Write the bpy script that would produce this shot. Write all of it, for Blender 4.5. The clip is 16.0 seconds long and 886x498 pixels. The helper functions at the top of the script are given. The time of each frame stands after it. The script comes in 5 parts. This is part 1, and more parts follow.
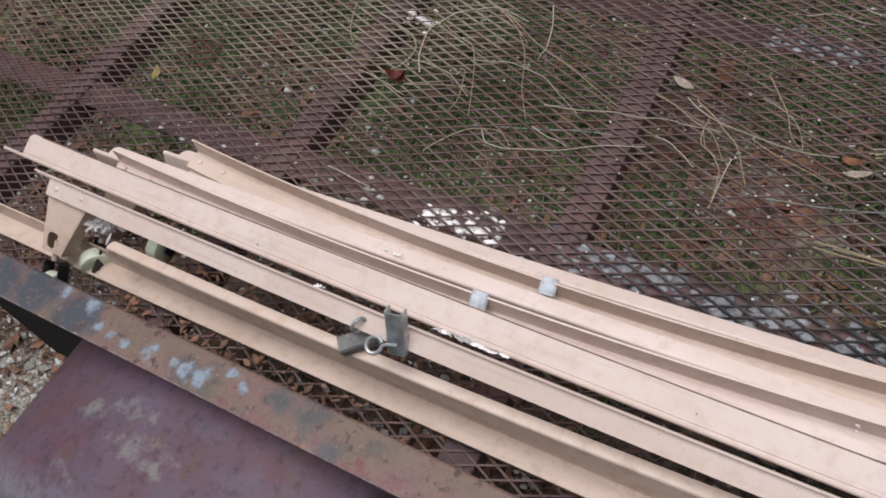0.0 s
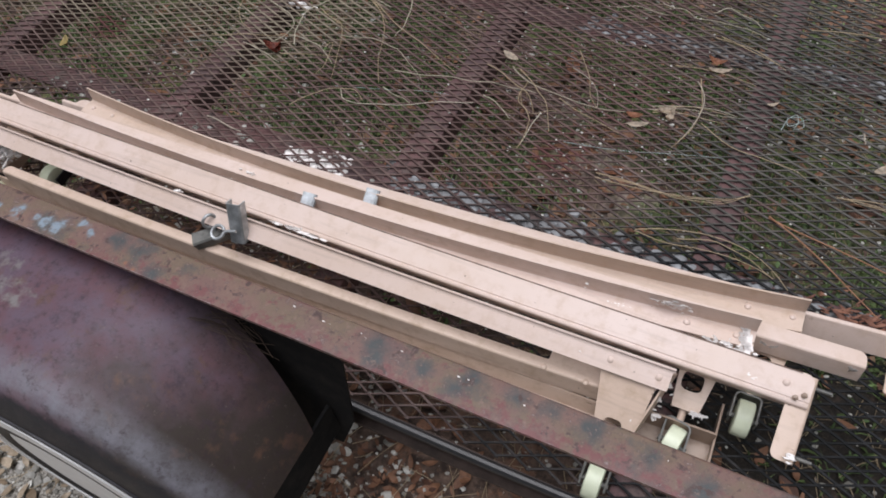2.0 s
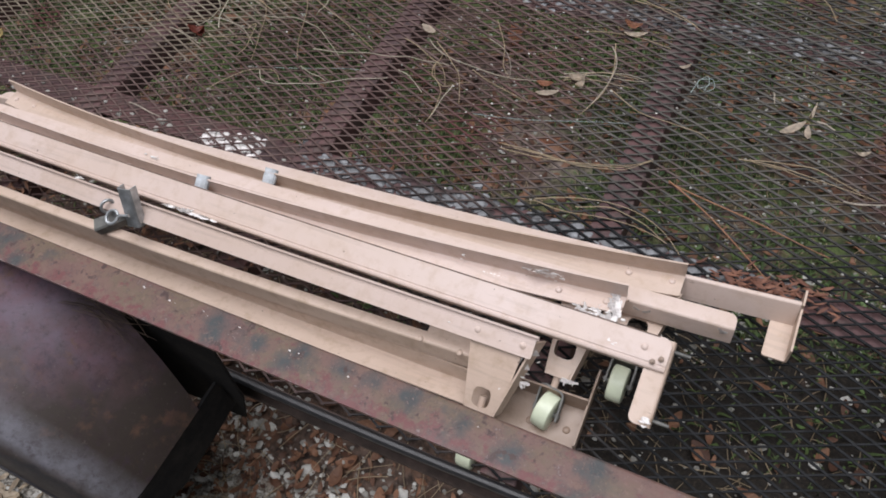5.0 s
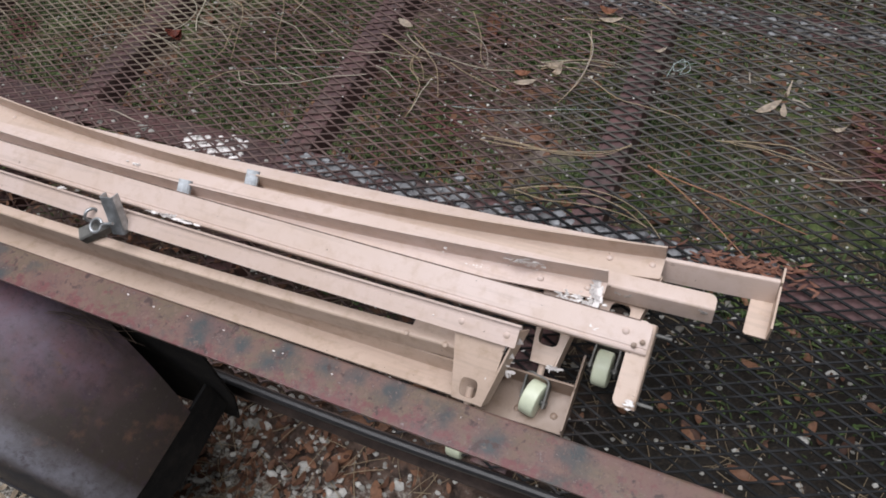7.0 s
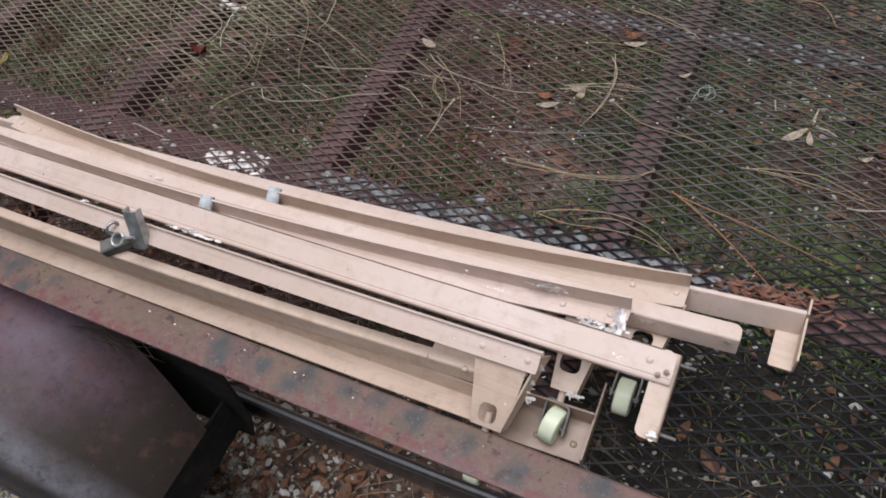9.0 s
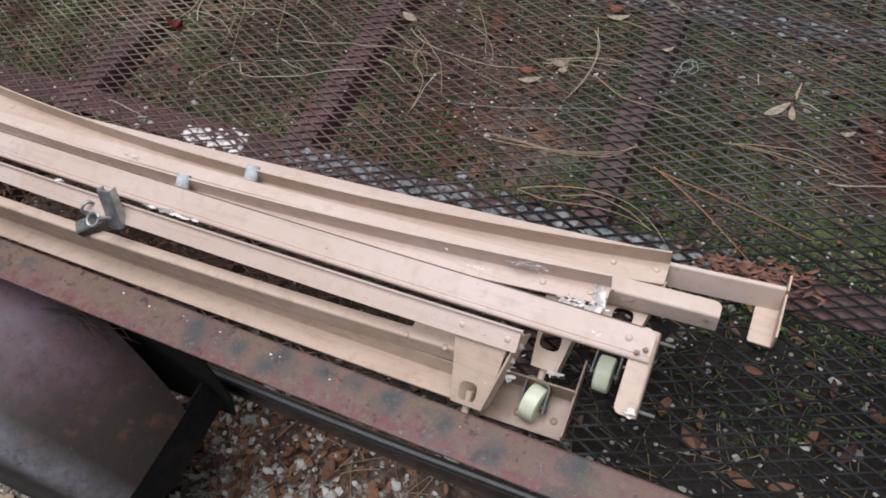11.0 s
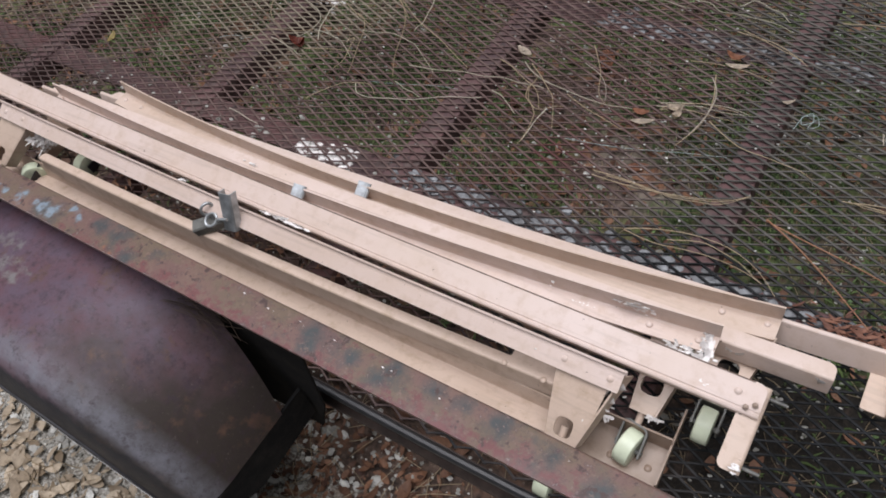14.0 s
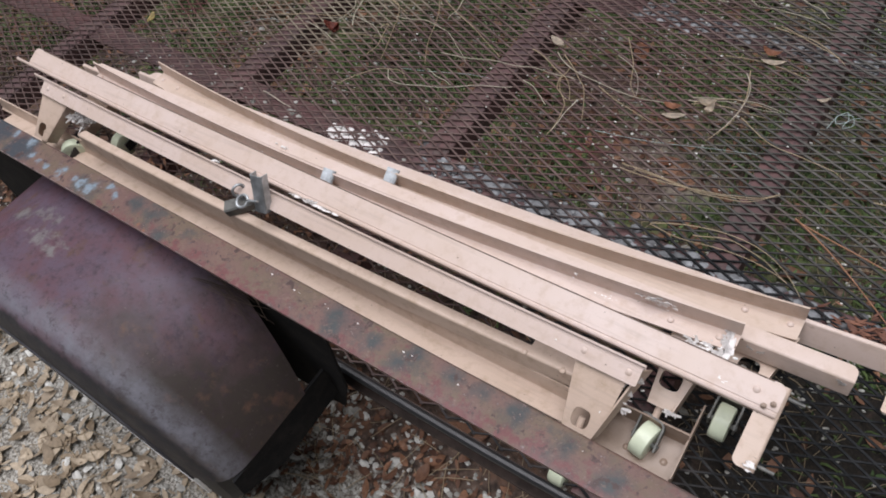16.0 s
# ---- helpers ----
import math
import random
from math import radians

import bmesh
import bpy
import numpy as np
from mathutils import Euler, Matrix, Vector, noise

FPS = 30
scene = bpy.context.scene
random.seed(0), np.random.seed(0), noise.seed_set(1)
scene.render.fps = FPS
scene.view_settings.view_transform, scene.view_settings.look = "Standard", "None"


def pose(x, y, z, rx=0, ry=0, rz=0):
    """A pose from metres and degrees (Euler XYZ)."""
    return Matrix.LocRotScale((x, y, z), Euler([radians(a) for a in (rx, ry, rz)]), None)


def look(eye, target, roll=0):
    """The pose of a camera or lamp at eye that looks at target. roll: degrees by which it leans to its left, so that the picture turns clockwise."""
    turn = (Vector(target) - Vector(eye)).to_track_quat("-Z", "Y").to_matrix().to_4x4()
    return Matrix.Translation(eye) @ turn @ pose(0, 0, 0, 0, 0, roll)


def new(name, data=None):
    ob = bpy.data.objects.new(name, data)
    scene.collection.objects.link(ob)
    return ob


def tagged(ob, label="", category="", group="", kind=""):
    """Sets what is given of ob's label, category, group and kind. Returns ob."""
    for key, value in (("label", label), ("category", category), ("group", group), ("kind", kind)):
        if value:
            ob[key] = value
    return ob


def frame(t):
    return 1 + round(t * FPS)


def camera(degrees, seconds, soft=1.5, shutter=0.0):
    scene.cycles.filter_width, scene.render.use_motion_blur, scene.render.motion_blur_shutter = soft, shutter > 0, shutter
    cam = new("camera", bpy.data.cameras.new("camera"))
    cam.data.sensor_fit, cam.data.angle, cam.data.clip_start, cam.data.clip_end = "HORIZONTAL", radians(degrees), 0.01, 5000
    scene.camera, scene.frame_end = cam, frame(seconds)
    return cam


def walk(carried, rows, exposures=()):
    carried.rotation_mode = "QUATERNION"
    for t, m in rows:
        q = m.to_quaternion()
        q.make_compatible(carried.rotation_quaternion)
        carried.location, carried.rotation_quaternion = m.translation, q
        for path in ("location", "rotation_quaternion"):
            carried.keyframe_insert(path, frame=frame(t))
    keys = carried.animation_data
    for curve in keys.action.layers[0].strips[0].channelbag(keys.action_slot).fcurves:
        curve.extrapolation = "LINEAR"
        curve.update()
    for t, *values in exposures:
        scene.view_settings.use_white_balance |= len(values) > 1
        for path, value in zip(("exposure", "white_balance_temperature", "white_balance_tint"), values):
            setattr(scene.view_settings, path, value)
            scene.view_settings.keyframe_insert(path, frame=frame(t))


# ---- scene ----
cam = camera(61.3, 16.0, soft=1.8)
PATH = [
    (0, (0.002, -0.04, 1.393), (-0.716, 0.849, -0.248), -13.8),
    (0.5, (0.101, -0.057, 1.389), (-0.658, 0.758, -0.272), -9.8),
    (1, (0.178, -0.123, 1.398), (-0.582, 0.796, -0.208), -11.8),
    (1.5, (0.259, -0.224, 1.413), (-0.336, 0.829, -0.18), -7.3),
    (2, (0.335, -0.232, 1.431), (-0.309, 0.81, -0.151), -7.1),
    (2.5, (0.441, -0.179, 1.429), (-0.233, 0.754, -0.207), -6.1),
    (3, (0.493, -0.153, 1.42), (-0.195, 0.739, -0.232), -7.0),
    (3.5, (0.513, -0.144, 1.417), (-0.209, 0.735, -0.228), -11.9),
    (4, (0.532, -0.143, 1.419), (-0.172, 0.795, -0.201), -13.0),
    (4.5, (0.54, -0.143, 1.424), (-0.187, 0.821, -0.171), -13.9),
    (5, (0.547, -0.138, 1.414), (-0.146, 0.822, -0.197), -12.4),
    (5.2, (0.549, -0.136, 1.416), (-0.153, 0.821, -0.194), -13.4),
    (7.3, (0.57, -0.128, 1.425), (-0.101, 0.822, -0.202), -15.2),
    (7.5, (0.569, -0.125, 1.43), (-0.127, 0.852, -0.17), -15.9),
    (8, (0.556, -0.13, 1.433), (-0.227, 0.86, -0.118), -16.7),
    (8.5, (0.55, -0.13, 1.427), (-0.195, 0.857, -0.145), -13.8),
    (9, (0.55, -0.126, 1.424), (-0.166, 0.84, -0.174), -14.2),
    (9.5, (0.548, -0.123, 1.421), (-0.152, 0.822, -0.196), -13.4),
    (10, (0.552, -0.116, 1.417), (-0.125, 0.816, -0.218), -13.6),
    (10.2, (0.556, -0.11, 1.418), (-0.122, 0.814, -0.22), -14.4),
    (12.3, (0.558, -0.112, 1.413), (-0.097, 0.815, -0.233), -13.4),
    (12.5, (0.558, -0.112, 1.411), (-0.097, 0.813, -0.236), -13.4),
    (13, (0.535, -0.123, 1.425), (-0.216, 0.813, -0.174), -13.9),
    (13.5, (0.495, -0.149, 1.438), (-0.408, 0.746, -0.106), -15.3),
    (14, (0.506, -0.148, 1.431), (-0.342, 0.757, -0.138), -14.3),
    (14.5, (0.507, -0.137, 1.43), (-0.35, 0.746, -0.146), -15.9),
    (15, (0.505, -0.132, 1.43), (-0.307, 0.81, -0.136), -12.9),
    (15.5, (0.511, -0.141, 1.428), (-0.305, 0.791, -0.142), -13.2),
    (16, (0.516, -0.149, 1.443), (-0.382, 0.688, -0.136), -15.4),
]
walk(cam, [(t, look(eye, target, roll)) for t, eye, target, roll in PATH])

# ---- light ----
world = bpy.data.worlds.new("sky")
scene.world = world
world.use_nodes = True
_nt = world.node_tree
_bg = _nt.nodes["Background"]
_sky = _nt.nodes.new("ShaderNodeTexSky")
_sky.sky_type = "NISHITA"
_sky.sun_disc = False
_sky.sun_elevation = radians(80)
_sky.sun_rotation = radians(-13)
_sky.dust_density = 4.0
_sky.ozone_density = 0.6
_sky.air_density = 0.7
_pale = _nt.nodes.new("ShaderNodeHueSaturation")
_pale.inputs["Saturation"].default_value = 0.25
_nt.links.new(_sky.outputs[0], _pale.inputs["Color"])
_nt.links.new(_pale.outputs[0], _bg.inputs[0])
_bg.inputs[1].default_value = 0.05
_sun = bpy.data.lights.new("sun", "SUN")
_sun.energy, _sun.angle, _sun.color = 3.2, radians(56), (0.965, 0.955, 1.02)
new("sun", _sun).matrix_world = look((-0.4, 0.05, 6), (0, 0.4, 0))


# ---- materials ----
def rgb(r, g, b):
    return (r, g, b, 1.0)


def material(name, build):
    m = bpy.data.materials.new(name)
    m.use_nodes = True
    nt = m.node_tree
    build(nt, nt.nodes["Principled BSDF"])
    return m


def node(nt, kind, **inputs):
    n = nt.nodes.new(kind)
    for k, v in inputs.items():
        n.inputs[k.replace("_", " ")].default_value = v
    return n


def coords(nt, scale=(1, 1, 1)):
    g = nt.nodes.new("ShaderNodeNewGeometry")
    mp = nt.nodes.new("ShaderNodeMapping")
    mp.inputs["Scale"].default_value = scale
    nt.links.new(g.outputs["Position"], mp.inputs["Vector"])
    return mp.outputs[0]


def noise_tex(nt, vec, scale, detail=4.0, rough=0.55):
    n = node(nt, "ShaderNodeTexNoise", Scale=scale, Detail=detail, Roughness=rough)
    nt.links.new(vec, n.inputs["Vector"])
    return n.outputs["Fac"]


def ramp(nt, fac, lo, hi, c0=(0, 0, 0, 1), c1=(1, 1, 1, 1)):
    r = nt.nodes.new("ShaderNodeValToRGB")
    r.color_ramp.elements[0].position, r.color_ramp.elements[0].color = lo, c0
    r.color_ramp.elements[1].position, r.color_ramp.elements[1].color = hi, c1
    nt.links.new(fac, r.inputs[0])
    return r.outputs[0]


def mix(nt, fac, a, b):
    m = nt.nodes.new("ShaderNodeMix")
    m.data_type = "RGBA"
    nt.links.new(fac, m.inputs[0]) if not isinstance(fac, float) else setattr(m.inputs[0], "default_value", fac)
    for v, s in ((a, 6), (b, 7)):
        if isinstance(v, tuple):
            m.inputs[s].default_value = v
        else:
            nt.links.new(v, m.inputs[s])
    return m.outputs[2]


def bump(nt, p, fac, strength, dist=0.001):
    b = node(nt, "ShaderNodeBump", Strength=strength, Distance=dist)
    nt.links.new(fac, b.inputs["Height"])
    nt.links.new(b.outputs[0], p.inputs["Normal"])


def blotch(nt, vec, centres, radius, ragged, scale=34, soft=0.006):
    """1 inside ragged blotches round the given places (x, y and a size factor), 0 outside."""
    n = noise_tex(nt, vec, scale, 5, 0.65)
    last = None
    for x, y, k in centres:
        d = nt.nodes.new("ShaderNodeVectorMath")
        d.operation = "DISTANCE"
        m = nt.nodes.new("ShaderNodeMapping")
        m.inputs["Scale"].default_value = (1 / k, 1 / k, 0)
        m.inputs["Location"].default_value = (-x / k, -y / k, 0)
        nt.links.new(vec, m.inputs["Vector"])
        nt.links.new(m.outputs[0], d.inputs[0])
        d.inputs[1].default_value = (0, 0, 0)
        if last is None:
            last = d.outputs["Value"]
        else:
            lo = nt.nodes.new("ShaderNodeMath")
            lo.operation = "MINIMUM"
            nt.links.new(last, lo.inputs[0])
            nt.links.new(d.outputs["Value"], lo.inputs[1])
            last = lo.outputs[0]
    rough = nt.nodes.new("ShaderNodeMath")
    rough.operation = "MULTIPLY_ADD"
    nt.links.new(n, rough.inputs[0])
    rough.inputs[1].default_value = ragged
    nt.links.new(last, rough.inputs[2])
    return ramp(nt, rough.outputs[0], radius + 0.45 * ragged - soft / 2, radius + 0.45 * ragged + soft / 2, (1, 1, 1, 1), (0, 0, 0, 1))


def tan_paint(pale, deep, grime):
    """Old sprayed enamel: two tones, dull spots, scuffs and rust dots."""
    def build(nt, p):
        v = coords(nt)
        big = noise_tex(nt, v, 7, 4, 0.6)
        mid = noise_tex(nt, v, 45, 4, 0.65)
        fine = noise_tex(nt, v, 420, 3, 0.7)
        dots = noise_tex(nt, v, 150, 2, 0.5)
        scuff = noise_tex(nt, coords(nt, (0.3, 1, 1)), 38, 5, 0.7)
        base = mix(nt, ramp(nt, big, 0.32, 0.68), rgb(*deep), rgb(*pale))
        base = mix(nt, ramp(nt, mid, 0.50, 0.80), base, rgb(*grime))
        streak = noise_tex(nt, coords(nt, (0.06, 1, 1)), 70, 5, 0.7)
        base = mix(nt, ramp(nt, streak, 0.54, 0.85), base, rgb(*(0.72 * k for k in deep)))
        base = mix(nt, ramp(nt, fine, 0.62, 0.80), base, rgb(*(0.8 * k for k in deep)))
        base = mix(nt, ramp(nt, scuff, 0.70, 0.725), base, rgb(0.30, 0.21, 0.155))
        base = mix(nt, ramp(nt, dots, 0.755, 0.775), base, rgb(0.14, 0.09, 0.065))
        nt.links.new(base, p.inputs["Base Color"])
        nt.links.new(ramp(nt, mid, 0.35, 0.7, rgb(0.32, 0.32, 0.32), rgb(0.5, 0.5, 0.5)), p.inputs["Roughness"])
        bump(nt, p, fine, 0.15, 0.0004)
    return build


def rust_paint(nt, p):
    v = coords(nt)
    a = noise_tex(nt, v, 9, 5, 0.6)
    b = noise_tex(nt, coords(nt, (1, 1.4, 1)), 16, 4, 0.6)
    c = noise_tex(nt, v, 130, 3, 0.7)
    g = nt.nodes.new("ShaderNodeNewGeometry")
    sep = nt.nodes.new("ShaderNodeSeparateXYZ")
    nt.links.new(g.outputs["Position"], sep.inputs[0])
    base = mix(nt, ramp(nt, a, 0.38, 0.62), rgb(0.150, 0.082, 0.075), rgb(0.182, 0.112, 0.088))
    base = mix(nt, ramp(nt, b, 0.46, 0.60), base, rgb(0.150, 0.105, 0.074))
    # red primer shows along the outer edge
    f = noise_tex(nt, v, 62, 4, 0.7)
    rim = node(nt, "ShaderNodeMapRange", From_Min=0.108, From_Max=0.080, To_Min=-0.08, To_Max=0.10)
    nt.links.new(sep.outputs["Y"], rim.inputs["Value"])
    red = nt.nodes.new("ShaderNodeMath")
    nt.links.new(f, red.inputs[0])
    nt.links.new(rim.outputs[0], red.inputs[1])
    fore = node(nt, "ShaderNodeMapRange", From_Min=-0.34, From_Max=-0.52, To_Min=0.0, To_Max=-0.16)
    nt.links.new(sep.outputs["X"], fore.inputs["Value"])
    less = nt.nodes.new("ShaderNodeMath")
    nt.links.new(red.outputs[0], less.inputs[0])
    nt.links.new(fore.outputs[0], less.inputs[1])
    red = less
    base = mix(nt, ramp(nt, red.outputs[0], 0.50, 0.64), base, rgb(0.158, 0.058, 0.058))
    # dark blotches where the old coat is left
    d = noise_tex(nt, coords(nt, (1, 1.3, 1)), 14, 5, 0.65)
    base = mix(nt, ramp(nt, d, 0.56, 0.70), base, rgb(0.070, 0.068, 0.066))
    old = blotch(nt, v, ((0.014, 0.114, 1.2), (0.022, 0.095, 1.0), (0.080, 0.100, 1.0), (0.140, 0.113, 1.3), (0.122, 0.095, 1.1), (0.193, 0.112, 0.9), (0.236, 0.116, 1.0),
                         (0.276, 0.112, 1.2), (0.344, 0.106, 1.0), (0.402, 0.098, 1.2), (0.490, 0.112, 1.3), (-0.345, 0.113, 1.5), (-0.385, 0.110, 1.2), (-0.305, 0.086, 1.0)), 0.013, 0.040, 40, 0.014)
    base = mix(nt, old, base, rgb(0.058, 0.064, 0.066))
    slate = blotch(nt, v, ((-0.757, 0.104, 1.3), (-0.681, 0.098, 1.1), (-0.820, 0.100, 1.2), (-0.90, 0.105, 1.2), (-1.05, 0.10, 1.3)), 0.030, 0.060, 30, 0.02)
    base = mix(nt, slate, base, rgb(0.046, 0.054, 0.066))
    k = noise_tex(nt, v, 75, 3, 0.6)
    base = mix(nt, ramp(nt, k, 0.60, 0.68), base, rgb(0.066, 0.038, 0.036))
    base = mix(nt, ramp(nt, c, 0.60, 0.76), base, rgb(0.22, 0.140, 0.115))
    pit = noise_tex(nt, v, 105, 6, 0.8)
    base = mix(nt, ramp(nt, pit, 0.52, 0.72), base, rgb(0.058, 0.034, 0.034))
    # flakes of pale blue paint
    sky = blotch(nt, v, ((-0.672, 0.114, 1.0), (-0.643, 0.099, 0.9), (-0.622, 0.094, 0.7), (-0.561, 0.092, 1.2), (-0.560, 0.103, 0.8), (-0.486, 0.094, 1.3), (-0.510, 0.097, 1.0),
                         (-0.453, 0.114, 0.9), (-0.718, 0.117, 0.7), (-0.432, 0.106, 0.6), (-0.60, 0.092, 0.6), (-0.525, 0.098, 0.7)), 0.0100, 0.044, 62, 0.006)
    base = mix(nt, sky, base, mix(nt, ramp(nt, c, 0.45, 0.62), rgb(0.215, 0.275, 0.330), rgb(0.150, 0.165, 0.180)))
    spot = blotch(nt, v, ((-0.352, 0.084, 1.0), (-0.335, 0.080, 0.7)), 0.003, 0.016, 90, 0.004)
    base = mix(nt, spot, base, rgb(0.27, 0.105, 0.06))
    pale = noise_tex(nt, v, 240, 4, 0.75)
    base = mix(nt, ramp(nt, pale, 0.60, 0.80), base, rgb(0.25, 0.175, 0.160))
    # pale arris, broken by noise
    arris = node(nt, "ShaderNodeMapRange", From_Min=0.0785, From_Max=0.0760, To_Min=0.0, To_Max=0.22)
    nt.links.new(sep.outputs["Y"], arris.inputs["Value"])
    edge = nt.nodes.new("ShaderNodeMath")
    nt.links.new(pit, edge.inputs[0])
    nt.links.new(arris.outputs[0], edge.inputs[1])
    base = mix(nt, ramp(nt, edge.outputs[0], 0.60, 0.70), base, rgb(0.27, 0.205, 0.195))
    nt.links.new(base, p.inputs["Base Color"])
    nt.links.new(ramp(nt, a, 0.3, 0.7, rgb(0.42, 0.42, 0.42), rgb(0.7, 0.7, 0.7)), p.inputs["Roughness"])
    bump(nt, p, c, 0.35, 0.0008)


def fender_paint(nt, p):
    v = coords(nt)
    a = noise_tex(nt, v, 5, 5, 0.65)
    c = noise_tex(nt, v, 160, 4, 0.75)
    d = noise_tex(nt, v, 13, 6, 0.7)
    g = nt.nodes.new("ShaderNodeNewGeometry")
    sep = nt.nodes.new("ShaderNodeSeparateXYZ")
    nt.links.new(g.outputs["Position"], sep.inputs[0])
    # shade put into the colour: darker towards the end that curves down
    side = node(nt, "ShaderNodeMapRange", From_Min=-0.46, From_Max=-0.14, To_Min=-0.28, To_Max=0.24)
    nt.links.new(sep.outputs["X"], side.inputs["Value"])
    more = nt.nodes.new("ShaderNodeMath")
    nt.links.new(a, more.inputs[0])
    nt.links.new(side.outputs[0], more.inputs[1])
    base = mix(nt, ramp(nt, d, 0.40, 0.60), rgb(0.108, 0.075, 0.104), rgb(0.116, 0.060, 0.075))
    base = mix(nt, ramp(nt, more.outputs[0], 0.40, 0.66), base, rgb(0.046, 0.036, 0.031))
    h = noise_tex(nt, v, 31, 6, 0.75)
    base = mix(nt, ramp(nt, h, 0.54, 0.70), base, rgb(0.052, 0.036, 0.048))
    k = noise_tex(nt, v, 21, 5, 0.7)
    base = mix(nt, ramp(nt, k, 0.56, 0.72), base, rgb(0.112, 0.064, 0.046))
    # soft highlight painted along the roll, and worn pale patches
    roll = node(nt, "ShaderNodeMapRange", From_Min=-0.060, From_Max=-0.096, To_Min=0.0, To_Max=0.9)
    skirt = node(nt, "ShaderNodeMapRange", From_Min=-0.104, From_Max=-0.119, To_Min=1.0, To_Max=0.0)
    for m in (roll, skirt):
        nt.links.new(sep.outputs["Y"], m.inputs["Value"])
    highlight = ramp(nt, h, 0.15, 0.62)
    for m in (roll, skirt):
        k2 = nt.nodes.new("ShaderNodeMath")
        k2.operation = "MULTIPLY"
        nt.links.new(highlight, k2.inputs[0])
        nt.links.new(m.outputs[0], k2.inputs[1])
        highlight = k2.outputs[0]
    base = mix(nt, highlight, base, rgb(0.195, 0.195, 0.225))
    # ragged darker band low on the skirt
    low = node(nt, "ShaderNodeMapRange", From_Min=-0.108, From_Max=-0.125, To_Min=-0.32, To_Max=0.40)
    nt.links.new(sep.outputs["Y"], low.inputs["Value"])
    low_dark = nt.nodes.new("ShaderNodeMath")
    nt.links.new(h, low_dark.inputs[0])
    nt.links.new(low.outputs[0], low_dark.inputs[1])
    base = mix(nt, ramp(nt, low_dark.outputs[0], 0.40, 0.66), base, rgb(0.024, 0.024, 0.029))
    worn = blotch(nt, v, ((-0.545, 0.004, 1.3), (-0.500, -0.002, 1.1), (-0.560, 0.040, 1.2), (-0.62, 0.02, 1.2), (-0.60, -0.05, 1.0)), 0.010, 0.120, 46, 0.022)
    base = mix(nt, worn, base, rgb(0.175, 0.160, 0.160))
    base = mix(nt, ramp(nt, c, 0.62, 0.80), base, rgb(0.17, 0.135, 0.135))
    pit = noise_tex(nt, v, 75, 6, 0.8)
    base = mix(nt, ramp(nt, pit, 0.52, 0.74), base, rgb(0.040, 0.027, 0.030))
    nt.links.new(base, p.inputs["Base Color"])
    nt.links.new(ramp(nt, d, 0.3, 0.7, rgb(0.42, 0.42, 0.42), rgb(0.66, 0.66, 0.66)), p.inputs["Roughness"])
    p.inputs["Specular IOR Level"].default_value = 0.28
    bump(nt, p, c, 0.4, 0.0008)


def mesh_steel(nt, p):
    v = coords(nt)
    a = noise_tex(nt, v, 2.6, 5, 0.65)
    b = noise_tex(nt, v, 17, 5, 0.7)
    c = noise_tex(nt, v, 90, 3, 0.7)
    g = nt.nodes.new("ShaderNodeNewGeometry")
    sep = nt.nodes.new("ShaderNodeSeparateXYZ")
    nt.links.new(g.outputs["Position"], sep.inputs[0])

    def spread(axis, lo, hi, at_lo, at_hi, *more):
        m = node(nt, "ShaderNodeMapRange", From_Min=lo, From_Max=hi, To_Min=at_lo, To_Max=at_hi)
        nt.links.new(sep.outputs[axis], m.inputs["Value"])
        out = m.outputs[0]
        for extra in more:
            k = nt.nodes.new("ShaderNodeMath")
            nt.links.new(out, k.inputs[0])
            nt.links.new(extra, k.inputs[1])
            out = k.outputs[0]
        return out
    # rust brown, dusty towards the front of the trailer, grey paint left at its tail
    base = mix(nt, ramp(nt, b, 0.36, 0.62), rgb(0.092, 0.058, 0.054), rgb(0.178, 0.126, 0.114))
    dusty = spread("X", -0.35, -0.75, -0.30, 0.16, spread("Y", 0.62, 0.85, -0.35, 0.0, a))
    base = mix(nt, ramp(nt, dusty, 0.44, 0.62), base, mix(nt, ramp(nt, b, 0.4, 0.6), rgb(0.185, 0.150, 0.118), rgb(0.29, 0.25, 0.19)))
    grey = spread("X", -0.1, 0.45, -0.25, 0.24, a)
    base = mix(nt, ramp(nt, grey, 0.42, 0.62), base, mix(nt, ramp(nt, b, 0.4, 0.6), rgb(0.070, 0.067, 0.062), rgb(0.128, 0.120, 0.108)))
    red = noise_tex(nt, v, 4.2, 4, 0.6)
    base = mix(nt, ramp(nt, red, 0.58, 0.68), base, rgb(0.115, 0.052, 0.050))
    base = mix(nt, ramp(nt, c, 0.62, 0.85), base, rgb(0.16, 0.125, 0.115))
    # nearly black towards the tail and the rail side, broken by noise
    tail_black = spread("X", -0.2, 0.55, -0.2, 0.26, spread("Y", 0.55, 0.85, 0.10, -0.40, a))
    base = mix(nt, ramp(nt, tail_black, 0.40, 0.68), base, mix(nt, ramp(nt, b, 0.4, 0.6), rgb(0.011, 0.012, 0.013), rgb(0.027, 0.028, 0.030)))
    nt.links.new(base, p.inputs["Base Color"])
    p.inputs["Roughness"].default_value = 0.75
    p.inputs["Specular IOR Level"].default_value = 0.15
    bump(nt, p, c, 0.3, 0.0006)


